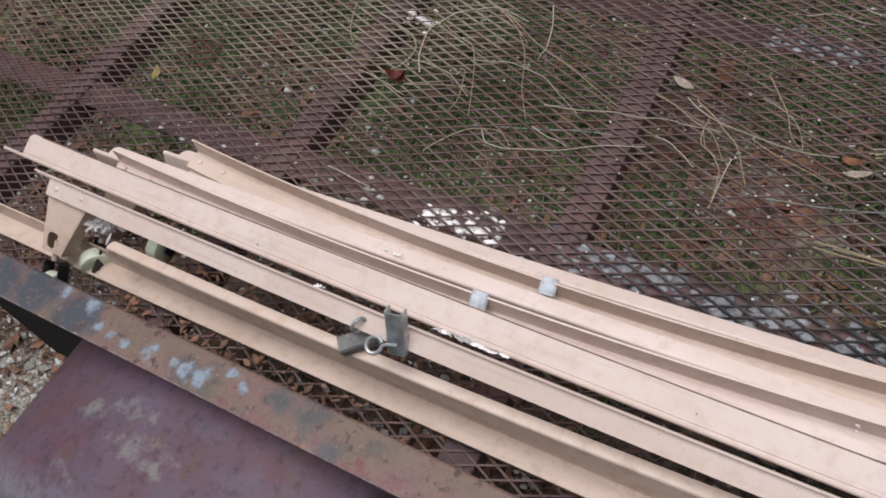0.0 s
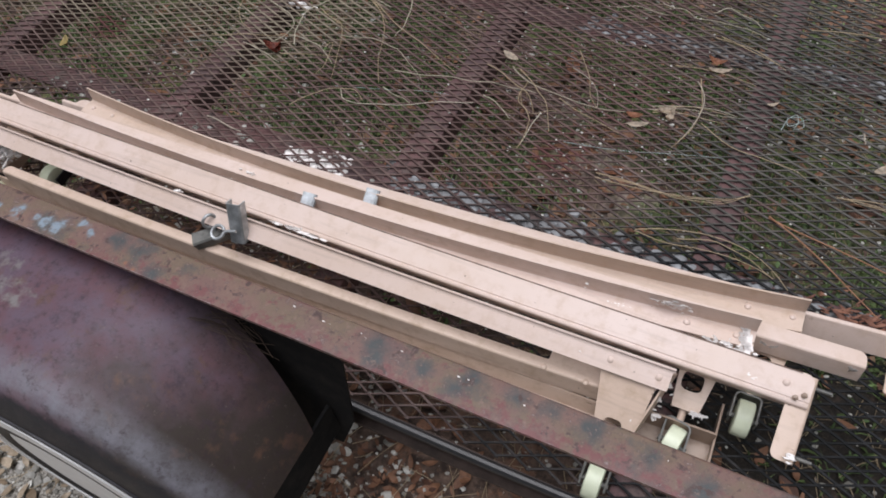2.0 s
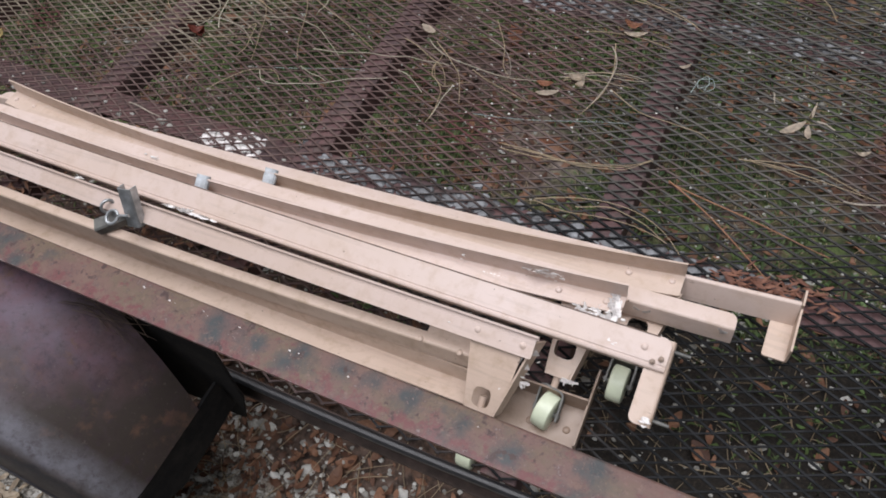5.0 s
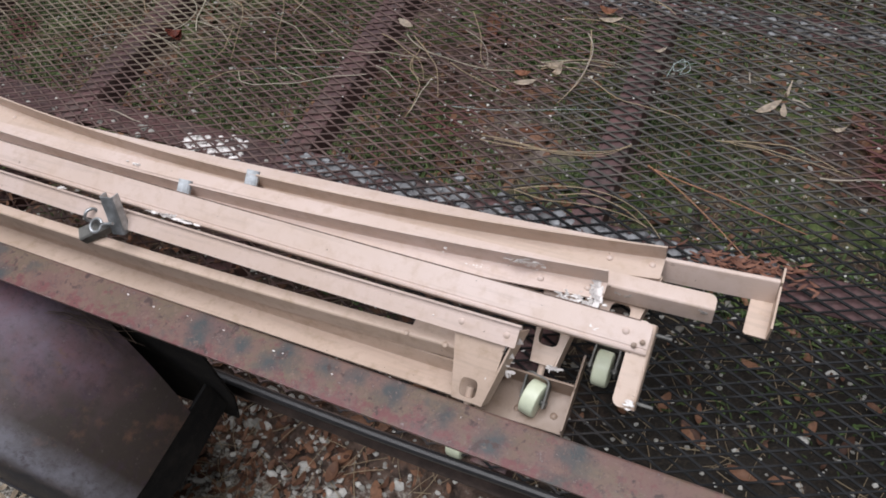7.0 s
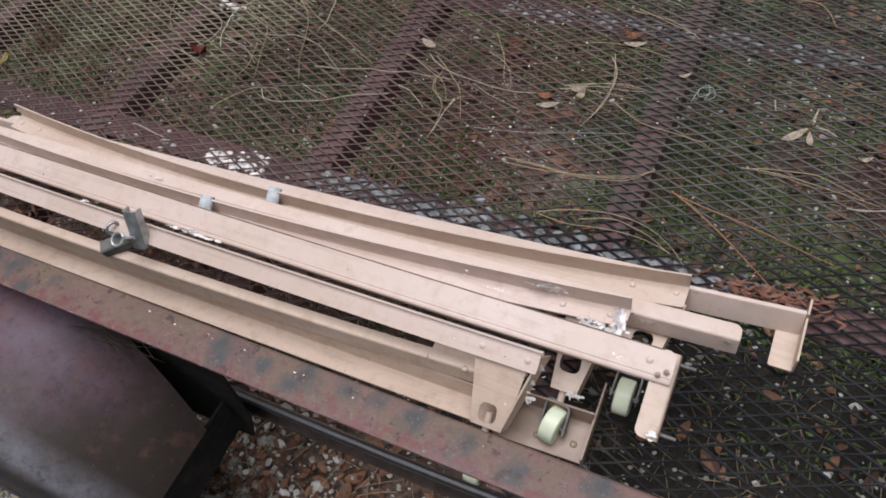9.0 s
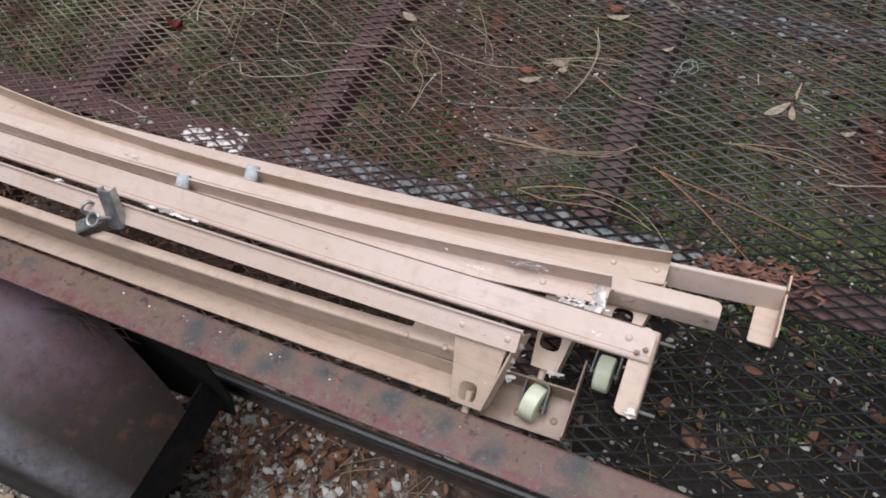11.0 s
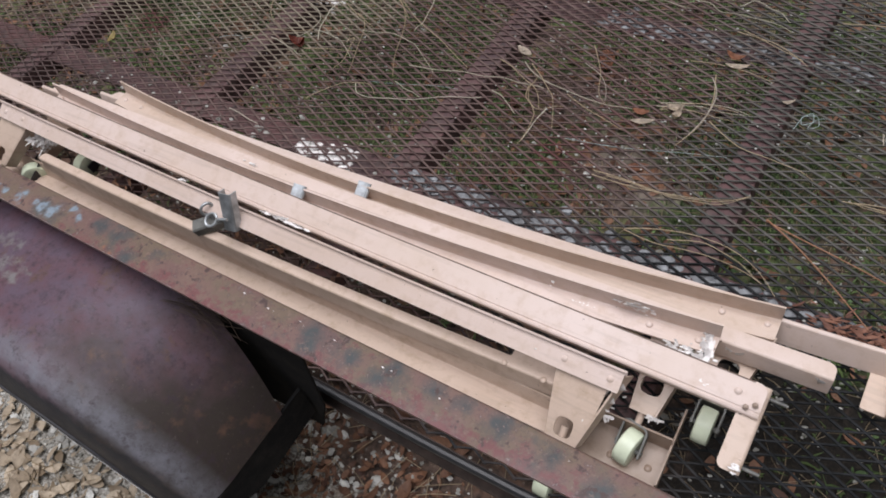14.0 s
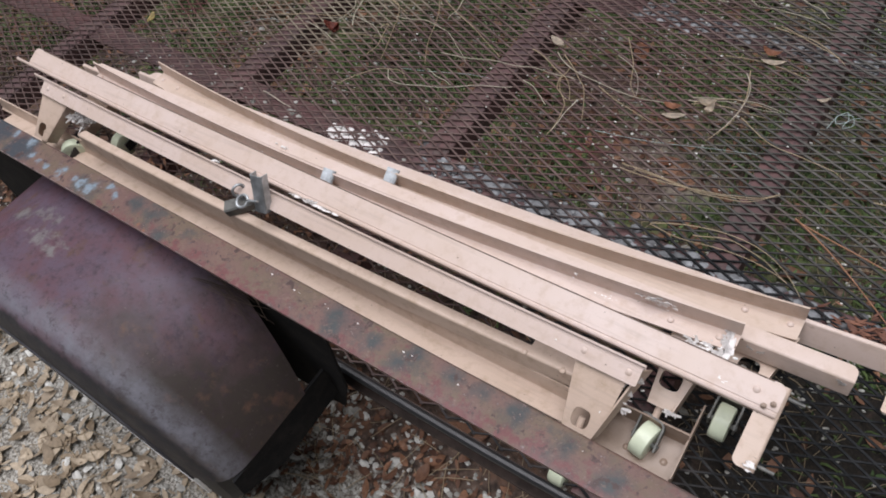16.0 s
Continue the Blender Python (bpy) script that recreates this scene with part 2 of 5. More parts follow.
def frame_steel(nt, p):
    v = coords(nt)
    a = noise_tex(nt, v, 6, 5, 0.65)
    c = noise_tex(nt, v, 110, 3, 0.7)
    base = mix(nt, ramp(nt, a, 0.38, 0.60), rgb(0.066, 0.038, 0.040), rgb(0.128, 0.064, 0.062))
    d = noise_tex(nt, v, 23, 5, 0.7)
    base = mix(nt, ramp(nt, d, 0.50, 0.62), base, rgb(0.095, 0.066, 0.060))
    e = noise_tex(nt, v, 60, 4, 0.7)
    base = mix(nt, ramp(nt, e, 0.54, 0.66), base, rgb(0.040, 0.028, 0.028))
    base = mix(nt, ramp(nt, c, 0.60, 0.85), base, rgb(0.17, 0.11, 0.10))
    nt.links.new(base, p.inputs["Base Color"])
    p.inputs["Roughness"].default_value = 0.75
    bump(nt, p, c, 0.4, 0.0008)


def zinc(nt, p):
    v = coords(nt)
    c = noise_tex(nt, v, 60, 4, 0.6)
    nt.links.new(mix(nt, ramp(nt, c, 0.4, 0.7), rgb(0.36, 0.38, 0.39), rgb(0.60, 0.63, 0.65)), p.inputs["Base Color"])
    p.inputs["Metallic"].default_value = 0.6
    p.inputs["Roughness"].default_value = 0.42


def plain(color, rough=0.6, scale=40, var=0.25, strength=0.2):
    def build(nt, p):
        v = coords(nt)
        n = noise_tex(nt, v, scale, 4, 0.6)
        lo = tuple(max(0, c * (1 - var)) for c in color)
        hi = tuple(c * (1 + var) for c in color)
        nt.links.new(mix(nt, ramp(nt, n, 0.3, 0.7), rgb(*lo), rgb(*hi)), p.inputs["Base Color"])
        p.inputs["Roughness"].default_value = rough
        bump(nt, p, n, strength, 0.0008)
    return build


def dull_black(nt, p):
    v = coords(nt)
    n = noise_tex(nt, v, 26, 5, 0.7)
    f = noise_tex(nt, v, 190, 3, 0.7)
    base = mix(nt, ramp(nt, n, 0.45, 0.75), rgb(0.013, 0.013, 0.014), rgb(0.028, 0.026, 0.024))
    nt.links.new(mix(nt, ramp(nt, f, 0.62, 0.80), base, rgb(0.040, 0.036, 0.030)), p.inputs["Base Color"])
    p.inputs["Roughness"].default_value = 0.9
    p.inputs["Specular IOR Level"].default_value = 0.12
    bump(nt, p, f, 0.5, 0.001)


def varied(c0, c1, rough=0.6, scale=50):
    """Colour by mesh island, with a fine grain."""
    def build(nt, p):
        g = nt.nodes.new("ShaderNodeNewGeometry")
        n = noise_tex(nt, coords(nt), scale, 3, 0.6)
        a = mix(nt, g.outputs["Random Per Island"], rgb(*c0), rgb(*c1))
        dark = mix(nt, 0.45, a, rgb(*(0.45 * c for c in c0)))
        nt.links.new(mix(nt, ramp(nt, n, 0.35, 0.75), a, dark), p.inputs["Base Color"])
        p.inputs["Roughness"].default_value = rough
    return build


def ground_soil(nt, p):
    v = coords(nt)
    a = noise_tex(nt, v, 5.5, 6, 0.65)
    b = noise_tex(nt, v, 38, 5, 0.65)
    c = noise_tex(nt, v, 170, 3, 0.7)
    d = noise_tex(nt, coords(nt, (1, 1, 1)), 11, 5, 0.7)
    soil = mix(nt, ramp(nt, b, 0.38, 0.66), rgb(0.036, 0.024, 0.019), rgb(0.175, 0.118, 0.090))
    soil = mix(nt, ramp(nt, d, 0.52, 0.64), soil, rgb(0.19, 0.10, 0.062))
    g = nt.nodes.new("ShaderNodeNewGeometry")
    sep = nt.nodes.new("ShaderNodeSeparateXYZ")
    nt.links.new(g.outputs["Position"], sep.inputs[0])
    inner = node(nt, "ShaderNodeMapRange", From_Min=0.45, From_Max=0.75, To_Min=-0.20, To_Max=0.0)
    nt.links.new(sep.outputs["Y"], inner.inputs["Value"])
    moss = nt.nodes.new("ShaderNodeMath")
    nt.links.new(a, moss.inputs[0])
    nt.links.new(inner.outputs[0], moss.inputs[1])
    soil = mix(nt, ramp(nt, moss.outputs[0], 0.46, 0.57), soil, mix(nt, ramp(nt, b, 0.4, 0.6), rgb(0.036, 0.056, 0.018), rgb(0.125, 0.165, 0.055)))
    soil = mix(nt, ramp(nt, c, 0.66, 0.74), soil, rgb(0.42, 0.38, 0.33))
    g = nt.nodes.new("ShaderNodeNewGeometry")
    sep = nt.nodes.new("ShaderNodeSeparateXYZ")
    nt.links.new(g.outputs["Position"], sep.inputs[0])
    side = node(nt, "ShaderNodeMapRange", From_Min=0.24, From_Max=-0.05, To_Min=-0.12, To_Max=0.34)
    nt.links.new(sep.outputs["Y"], side.inputs["Value"])
    more = nt.nodes.new("ShaderNodeMath")
    nt.links.new(b, more.inputs[0])
    nt.links.new(side.outputs[0], more.inputs[1])
    # shade under the tail put into the soil colour, fading further in and out
    shade_tail = node(nt, "ShaderNodeMapRange", From_Min=0.10, From_Max=0.50, To_Min=-0.2, To_Max=0.20)
    nt.links.new(sep.outputs["X"], shade_tail.inputs["Value"])
    soil_shade = nt.nodes.new("ShaderNodeMath")
    nt.links.new(d, soil_shade.inputs[0])
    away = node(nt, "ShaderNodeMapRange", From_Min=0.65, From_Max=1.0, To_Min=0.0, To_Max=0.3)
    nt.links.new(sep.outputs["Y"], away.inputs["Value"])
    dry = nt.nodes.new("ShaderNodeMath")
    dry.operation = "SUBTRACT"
    nt.links.new(shade_tail.outputs[0], dry.inputs[0])
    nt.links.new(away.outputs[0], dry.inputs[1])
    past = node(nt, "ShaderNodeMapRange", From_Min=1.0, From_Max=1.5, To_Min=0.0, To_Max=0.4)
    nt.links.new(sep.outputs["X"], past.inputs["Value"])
    shade_fade = nt.nodes.new("ShaderNodeMath")
    shade_fade.operation = "SUBTRACT"
    nt.links.new(dry.outputs[0], shade_fade.inputs[0])
    nt.links.new(past.outputs[0], shade_fade.inputs[1])
    nt.links.new(shade_fade.outputs[0], soil_shade.inputs[1])
    soil = mix(nt, ramp(nt, soil_shade.outputs[0], 0.46, 0.62), soil, mix(nt, ramp(nt, c, 0.5, 0.75), rgb(0.018, 0.015, 0.012), rgb(0.056, 0.043, 0.031)))
    sandy = blotch(nt, v, ((-0.01, 1.15, 1.0), (0.10, 1.05, 0.7), (-0.14, 1.30, 0.7)), 0.10, 0.30, 9, 0.16)
    soil = mix(nt, sandy, soil, mix(nt, ramp(nt, b, 0.36, 0.62), rgb(0.11, 0.082, 0.066), rgb(0.30, 0.245, 0.205)))
    grit = mix(nt, ramp(nt, c, 0.40, 0.60), rgb(0.115, 0.100, 0.082), rgb(0.48, 0.46, 0.41))
    grit = mix(nt, ramp(nt, d, 0.56, 0.72), grit, mix(nt, ramp(nt, b, 0.4, 0.6), rgb(0.12, 0.085, 0.05), rgb(0.27, 0.205, 0.13)))
    soil = mix(nt, ramp(nt, more.outputs[0], 0.58, 0.72), soil, grit)
    nt.links.new(soil, p.inputs["Base Color"])
    p.inputs["Roughness"].default_value = 0.95
    bump(nt, p, c, 0.8, 0.004)


TAN = material("tan_paint", tan_paint((0.690, 0.566, 0.512), (0.630, 0.500, 0.425), (0.56, 0.43, 0.345)))
OLDTAN = material("soiled_tan_paint", tan_paint((0.635, 0.500, 0.412), (0.560, 0.430, 0.340), (0.45, 0.33, 0.235)))
YELLOWTAN = material("yellowed_tan_paint", tan_paint((0.645, 0.520, 0.445), (0.575, 0.450, 0.365), (0.50, 0.375, 0.275)))
RUST = material("rusty_paint", rust_paint)
FENDER = material("fender_paint", fender_paint)
LIP = material("dark_lip", plain((0.032, 0.031, 0.037), 0.6, 30, 0.5, 0.5))
WELLBLACK = material("well_black", dull_black)
EDGE = material("dirty_steel", plain((0.050, 0.034, 0.028), 0.8, 30, 0.5, 0.5))
MESH = material("mesh_steel", mesh_steel)
FRAME = material("frame_steel", frame_steel)
ZINC = material("zinc_plate", zinc)
BRIGHTZINC = material("bright_zinc", plain((0.52, 0.56, 0.59), 0.36, 70, 0.35, 0.2))
OLDZINC = material("dull_zinc", plain((0.13, 0.13, 0.12), 0.5, 70, 0.4, 0.3))
# dirty tan, darkened further for the shade on the low end plate
GRIMYSHADE = material("grimy_shaded_tan_paint", tan_paint((0.33, 0.245, 0.19), (0.27, 0.195, 0.145), (0.20, 0.135, 0.09)))
NYLON = material("nylon", plain((0.68, 0.74, 0.56), 0.35, 60, 0.08, 0.05))
TYRE = material("tyre_rubber", plain((0.014, 0.015, 0.018), 0.6, 50, 0.35, 0.3))
BLACK = material("black_steel", plain((0.02, 0.02, 0.022), 0.35, 50, 0.3, 0.2))
WHITEWALL = material("whitewall", plain((0.86, 0.87, 0.88), 0.45, 30, 0.06, 0.1))
PAINT = material("white_paint", plain((0.84, 0.81, 0.79), 0.4, 90, 0.08, 0.5))
SOIL = material("soil", ground_soil)
SHELL = material("shell", varied((0.26, 0.25, 0.22), (0.80, 0.79, 0.74), 0.8, 90))
DEADLEAF = material("dead_leaf", varied((0.075, 0.032, 0.020), (0.32, 0.160, 0.090), 0.65, 120))
PALELEAF = material("pale_leaf", plain((0.58, 0.49, 0.39), 0.6, 110, 0.3, 0.4))
ORANGELEAF = material("orange_leaf", plain((0.34, 0.15, 0.085), 0.6, 80, 0.35, 0.3))
REDLEAF = material("red_leaf", plain((0.20, 0.048, 0.03), 0.6, 80, 0.4, 0.3))
YELLOWLEAF = material("yellow_leaf", plain((0.42, 0.33, 0.13), 0.6, 80, 0.3, 0.3))
NEEDLE = material("pine_needle", varied((0.33, 0.245, 0.15), (0.52, 0.42, 0.28), 0.55, 60))
REDNEEDLE = material("red_needle", varied((0.27, 0.13, 0.075), (0.40, 0.21, 0.125), 0.55, 60))
GRASS = material("grass", varied((0.038, 0.072, 0.022), (0.165, 0.235, 0.080), 0.6, 30))


# ---- builders ----
def thing(name, at, label, category, group="", kind=""):
    e = new(name)
    e.location = at
    e.empty_display_size = 0.05
    return tagged(e, label, category, group, kind)


def origin(ob):
    v = Vector((0, 0, 0))
    while ob is not None:
        v += ob.location
        ob = ob.parent
    return v


def smooth(me, angle=35):
    me.polygons.foreach_set("use_smooth", [True] * len(me.polygons))
    me.set_sharp_from_angle(angle=radians(angle))


def part(name, bm, mat, parent=None, label="", angle=35):
    """One mesh object, its vertices given in the world, under a thing or a part."""
    me = bpy.data.meshes.new(name)
    bmesh.ops.recalc_face_normals(bm, faces=bm.faces)
    if parent is not None:
        bmesh.ops.translate(bm, verts=bm.verts, vec=-origin(parent))
    bm.to_mesh(me)
    bm.free()
    me.materials.append(mat)
    smooth(me, angle)
    ob = new(name, me)
    if parent is not None:
        ob.parent = parent
    if label:
        ob["label"] = label
    return ob


def sweep(bm, rings):
    """Closed rings of equal length joined into a capped tube."""
    rows = [[bm.verts.new(p) for p in r] for r in rings]
    n = len(rows[0])
    for a, b in zip(rows, rows[1:]):
        for i in range(n):
            bm.faces.new((a[i], a[(i + 1) % n], b[(i + 1) % n], b[i]))
    bm.faces.new(rows[0][::-1])
    bm.faces.new(rows[-1])


def angle_section(w1, w2, t=0.003, r=0.0045, groove=0.0):
    """An L profile with a rounded bend; groove: depth of a pressed line along flange 1, beside the bend."""
    arc = [(r - r * math.cos(a), r - r * math.sin(a)) for a in (0, 0.4, 0.8, 1.2, 1.5708)]
    q = r - t
    inner = [(r - q * math.cos(a), r - q * math.sin(a)) for a in (1.5708, 1.1, 0.5, 0)]
    line = []
    if groove:
        line = [(min(r + k, w1 - 0.0006 + 0.0001 * i), d) for i, (k, d) in enumerate(((0.0018, 0), (0.0022, groove), (0.0042, groove), (0.0048, 0)))]
    return [(0, w2)] + arc + line + [(w1, 0), (w1, t)] + inner + [(t, w2)]


def angle_bar(bm, p0, p1, u, v, w1, w2, bow=(0, 0, 0), round1=0.012, steps=28, ext2=(0, 0), t=0.003, r=0.0045, groove=0.0):
    """An angle iron from p0 to p1 along its bend; flange 1 goes along u, flange 2 along v. ext2: how far flange 1 stops short at the two ends."""
    p0, p1, bow = Vector(p0), Vector(p1), Vector(bow)
    ax = (p1 - p0).normalized()
    u = Vector(u)
    u = (u - ax * u.dot(ax)).normalized()
    v = Vector(v)
    v = (v - ax * v.dot(ax) - u * v.dot(u)).normalized()
    length = (p1 - p0).length
    ss = set(length * i / steps for i in range(steps + 1))
    for i in range(6):
        d = round1 * (1 - math.cos(i / 5 * 1.5708))
        ss |= {ext2[0] + d, length - ext2[1] - d}
    if ext2[0]:
        ss.add(ext2[0] - 1e-4)
    if ext2[1]:
        ss.add(length - ext2[1] + 1e-4)
    rings = []
    for s in sorted(ss):
        k = s / length
        c = p0.lerp(p1, k) + bow * (4 * k * (1 - k))
        d = min(s - ext2[0], length - ext2[1] - s)
        if d < -1e-6:
            w = r + 0.002
        elif d < round1:
            w = w1 - round1 + math.sqrt(max(0, round1 ** 2 - (round1 - max(d, 0)) ** 2))
        else:
            w = w1
        rings.append([c + u * a + v * b for a, b in angle_section(w, w2, t, r, groove)])
    sweep(bm, rings)


def plate(bm, outline, normal, t):
    """A flat plate: its outline in the world, thickened against the normal."""
    n = Vector(normal).normalized() * t
    a = [bm.verts.new(Vector(p)) for p in outline]
    b = [bm.verts.new(Vector(p) - n) for p in outline]
    k = len(a)
    bm.faces.new(a)
    bm.faces.new(b[::-1])
    for i in range(k):
        bm.faces.new((a[i], b[i], b[(i + 1) % k], a[(i + 1) % k]))


def tube(bm, pts, r, sides=8, taper=None):
    pts = [Vector(p) for p in pts]
    rings = []
    for i, p in enumerate(pts):
        d = (pts[min(i + 1, len(pts) - 1)] - pts[max(i - 1, 0)]).normalized()
        a = d.orthogonal().normalized() if i == 0 else (a - d * a.dot(d)).normalized()
        b = d.cross(a)
        rr = r if taper is None else r * (1 + (taper - 1) * i / (len(pts) - 1))
        rings.append([p + (a * math.cos(2 * math.pi * j / sides) + b * math.sin(2 * math.pi * j / sides)) * rr for j in range(sides)])
    sweep(bm, rings)


def lathe(bm, centre, axis, profile, sides=24):
    """profile: (along the axis, radius)."""
    c, ax = Vector(centre), Vector(axis).normalized()
    a = ax.orthogonal().normalized()
    b = ax.cross(a)
    sweep(bm, [[c + ax * h + (a * math.cos(2 * math.pi * j / sides) + b * math.sin(2 * math.pi * j / sides)) * max(r, 1e-4) for j in range(sides)] for h, r in profile])


def strip(bm, pts, width, t, side):
    """A bent strip: its centre line in the world, its width along side."""
    pts, w = [Vector(p) for p in pts], Vector(side).normalized() * (width / 2)
    rings = []
    for i, p in enumerate(pts):
        d = (pts[min(i + 1, len(pts) - 1)] - pts[max(i - 1, 0)]).normalized()
        n = d.cross(w).normalized() * (t / 2)
        rings.append([p - w - n, p + w - n, p + w + n, p - w + n])
    sweep(bm, rings)


def dome(name, at, normal, r, parent, mat, h=0.7):
    bm = bmesh.new()
    lathe(bm, Vector(at) - Vector(normal).normalized() * 0.001, normal, [(0, r), (h * r * 0.5, r * 0.92), (h * r * 0.9, r * 0.6), (h * r * 1.05, 0)], 12)
    return part(name, bm, mat, parent)


# ---- trailer ----
DECK = 0.351
X0, X1 = -2.45, 1.25
Y0, Y1 = 0.16, 1.83


def expanded_metal():
    """Raised expanded metal: slanted strands that meet in short flat bonds."""
    L, S, w, h, bond = 0.0508, 0.0229, 0.0031, 0.0026, 0.0045
    ni, nj = int((X1 - X0) / (L / 2)), int((Y1 - Y0) / (S / 2))
    verts, faces = [], []

    def place(i, j):
        x, y = X0 + i * L / 2, Y0 + j * S / 2
        return x, y, DECK - 0.004 + 0.0035 * math.sin(x * 5.1 + y * 2) * math.sin(y * 4.7 + 0.6)

    def box(a, b, wide, tilt):
        (xa, ya, za), (xb, yb, zb) = a, b
        dx, dy = xb - xa, yb - ya
        ln = math.hypot(dx, dy)
        nx, ny = -dy / ln * wide / 2, dx / ln * wide / 2
        k = len(verts)
        for x, y, z in (a, b):
            verts.extend([(x + nx, y + ny, z + h / 2 + tilt), (x - nx, y - ny, z + h / 2 - tilt), (x - nx, y - ny, z - h / 2 - tilt), (x + nx, y + ny, z - h / 2 + tilt)])
        faces.extend([(k, k + 1, k + 5, k + 4), (k + 1, k + 2, k + 6, k + 5), (k + 2, k + 3, k + 7, k + 6), (k + 3, k, k + 4, k + 7)])
    for i in range(ni + 1):
        for j in range(nj + 1):
            if (i + j) % 2:
                continue
            x, y, z = place(i, j)
            box((x - bond / 2 - 0.001, y, z), (x + bond / 2 + 0.001, y, z), w * 1.35, 0.0007)
            for dj in (-1, 1):
                if i == ni or not 0 <= j + dj <= nj:
                    continue
                xb, yb, zb = place(i + 1, j + dj)
                rise = 0.0010 * dj
                box((x + bond / 2, y + dj * 0.0008, z + rise), (xb - bond / 2, yb - dj * 0.0008, zb - rise), w, -0.0002 if dj > 0 else 0.0007)
    me = bpy.data.meshes.new("mesh_deck")
    me.from_pydata(verts, [], faces)
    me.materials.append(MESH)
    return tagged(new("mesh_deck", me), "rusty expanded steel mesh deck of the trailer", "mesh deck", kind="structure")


mesh_deck = expanded_metal()

trailer = thing("trailer", (0, 0.12, 0), "rust-stained steel utility trailer with a mesh floor", "trailer")
for x in (-2.02, -1.42, -0.850, -0.270, 0.338, 0.93):
    bm = bmesh.new()
    angle_bar(bm, (x + 0.028, Y0, DECK - 0.0085), (x + 0.028, Y1, DECK - 0.0085), (-1, 0, 0), (0, 0, -1), 0.056, 0.056, round1=0.001, steps=6, t=0.004)
    part("crossbar", bm, FRAME, trailer)
for y in (0.605, 1.222):
    bm = bmesh.new()
    angle_bar(bm, (X0, y + 0.034, DECK - 0.0135), (X1, y + 0.034, DECK - 0.0135), (0, -1, 0), (0, 0, -1), 0.07, 0.05, round1=0.001, steps=6, t=0.004)
    part("long_bar", bm, FRAME, trailer)
bm = bmesh.new()
angle_bar(bm, (X0, Y1, DECK - 0.0135), (X1, Y1, DECK - 0.0135), (0, -1, 0), (0, 0, -1), 0.05, 0.05, round1=0.001, steps=6, t=0.004)
part("edge_bar", bm, FRAME, trailer)
bm = bmesh.new()
angle_bar(bm, (X0, 0.150, 0.296), (X1, 0.158, 0.296), (0, -1, 0), (0, 0, 1), 0.020, 0.046, round1=0.001, steps=12, t=0.005)
part("edge_bar", bm, EDGE, trailer, "grimy brown lower frame bar")
bm = bmesh.new()
plate(bm, [(X0, 0.1495, 0.306), (X1, 0.1575, 0.306), (X1, 0.1575, 0.3415), (X0, 0.1495, 0.3415)], (0, -1, 0), -0.002)
part("edge_strip", bm, BLACK, trailer)
bm = bmesh.new()
angle_bar(bm, (X0, 0.1245, 0.672), (X1, 0.1295, 0.672), (0, -1, 0), (0, 0, -1), 0.0505, 0.051, round1=0.002, steps=40, t=0.005)
part("side_rail", bm, RUST, trailer, "rusty angle iron rail with flaking blue paint")
for x in (-1.75, 1.05):
    bm = bmesh.new()
    angle_bar(bm, (x, 0.119, DECK - 0.06), (x, 0.119, 0.6665), (1, 0, 0), (0, -1, 0), 0.05, 0.04, round1=0.001, steps=4, t=0.005)
    part("post", bm, BLACK, trailer)
bm = bmesh.new()
plate(bm, [(-1.15, 0.112, 0.16), (-0.120, 0.112, 0.25), (-0.078, 0.113, 0.365), (-0.050, 0.118, 0.6665), (-1.15, 0.118, 0.6665)], (0, -1, 0), 0.004)
part("wheel_well", bm, WELLBLACK, trailer, "black inner plate of the wheel well")
bm = bmesh.new()
tube(bm, [(X0 + i * 0.1, 0.142 + 0.002 * i * 0.1 + 0.003 * math.sin(i * 0.7), DECK - 0.008 + 0.003 * math.sin(i * 1.1)) for i in range(int((X1 - X0) / 0.1) + 1)], 0.008, 10)
part("cable", bm, BLACK, trailer, "black rubber-covered cable along the frame")

# fender, round at its ends over the wheel
FX, FX2, FZ, FR = -0.42, -0.55, 0.30, 0.325


def fender_shape():
    bm = bmesh.new()
    rings = []
    stations = [(FX, radians(18 + 72 * i / 20)) for i in range(21)] + [(FX2, radians(90 + 72 * i / 20)) for i in range(21)]
    for cx, a in stations:
        inner = min(0.124, 0.062 + (math.degrees(a) - 18) * 0.00138)
        prof = [(inner, 0.0), (0.02, 0.0), (-0.058, 0.0), (-0.078, -0.0016), (-0.093, -0.0056), (-0.106, -0.0130), (-0.116, -0.0240), (-0.124, -0.0410), (-0.131, -0.066), (-0.1345, -0.088)]
        back = [(y + (0.003 if n > 4 else 0), d - 0.003) for n, (y, d) in enumerate(prof)]
        rings.append([(cx + (FR + d) * math.cos(a), y, FZ + (FR + d) * math.sin(a)) for y, d in prof + back[::-1]])
    sweep(bm, rings)
    return bm


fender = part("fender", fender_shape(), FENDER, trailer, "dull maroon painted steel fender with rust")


def trim_shape():
    bm = bmesh.new()
    rings = []
    for cx, a in [(FX, radians(17 + 73 * i / 20)) for i in range(21)] + [(FX2, radians(90 + 73 * i / 20)) for i in range(21)]:
        loop = [(-0.1330, -0.084), (-0.1365, -0.085), (-0.1372, -0.094), (-0.1340, -0.094), (-0.1320, -0.090)]
        rings.append([(cx + (FR + d) * math.cos(a), y, FZ + (FR + d) * math.sin(a)) for y, d in loop])
    sweep(bm, rings)
    return bm


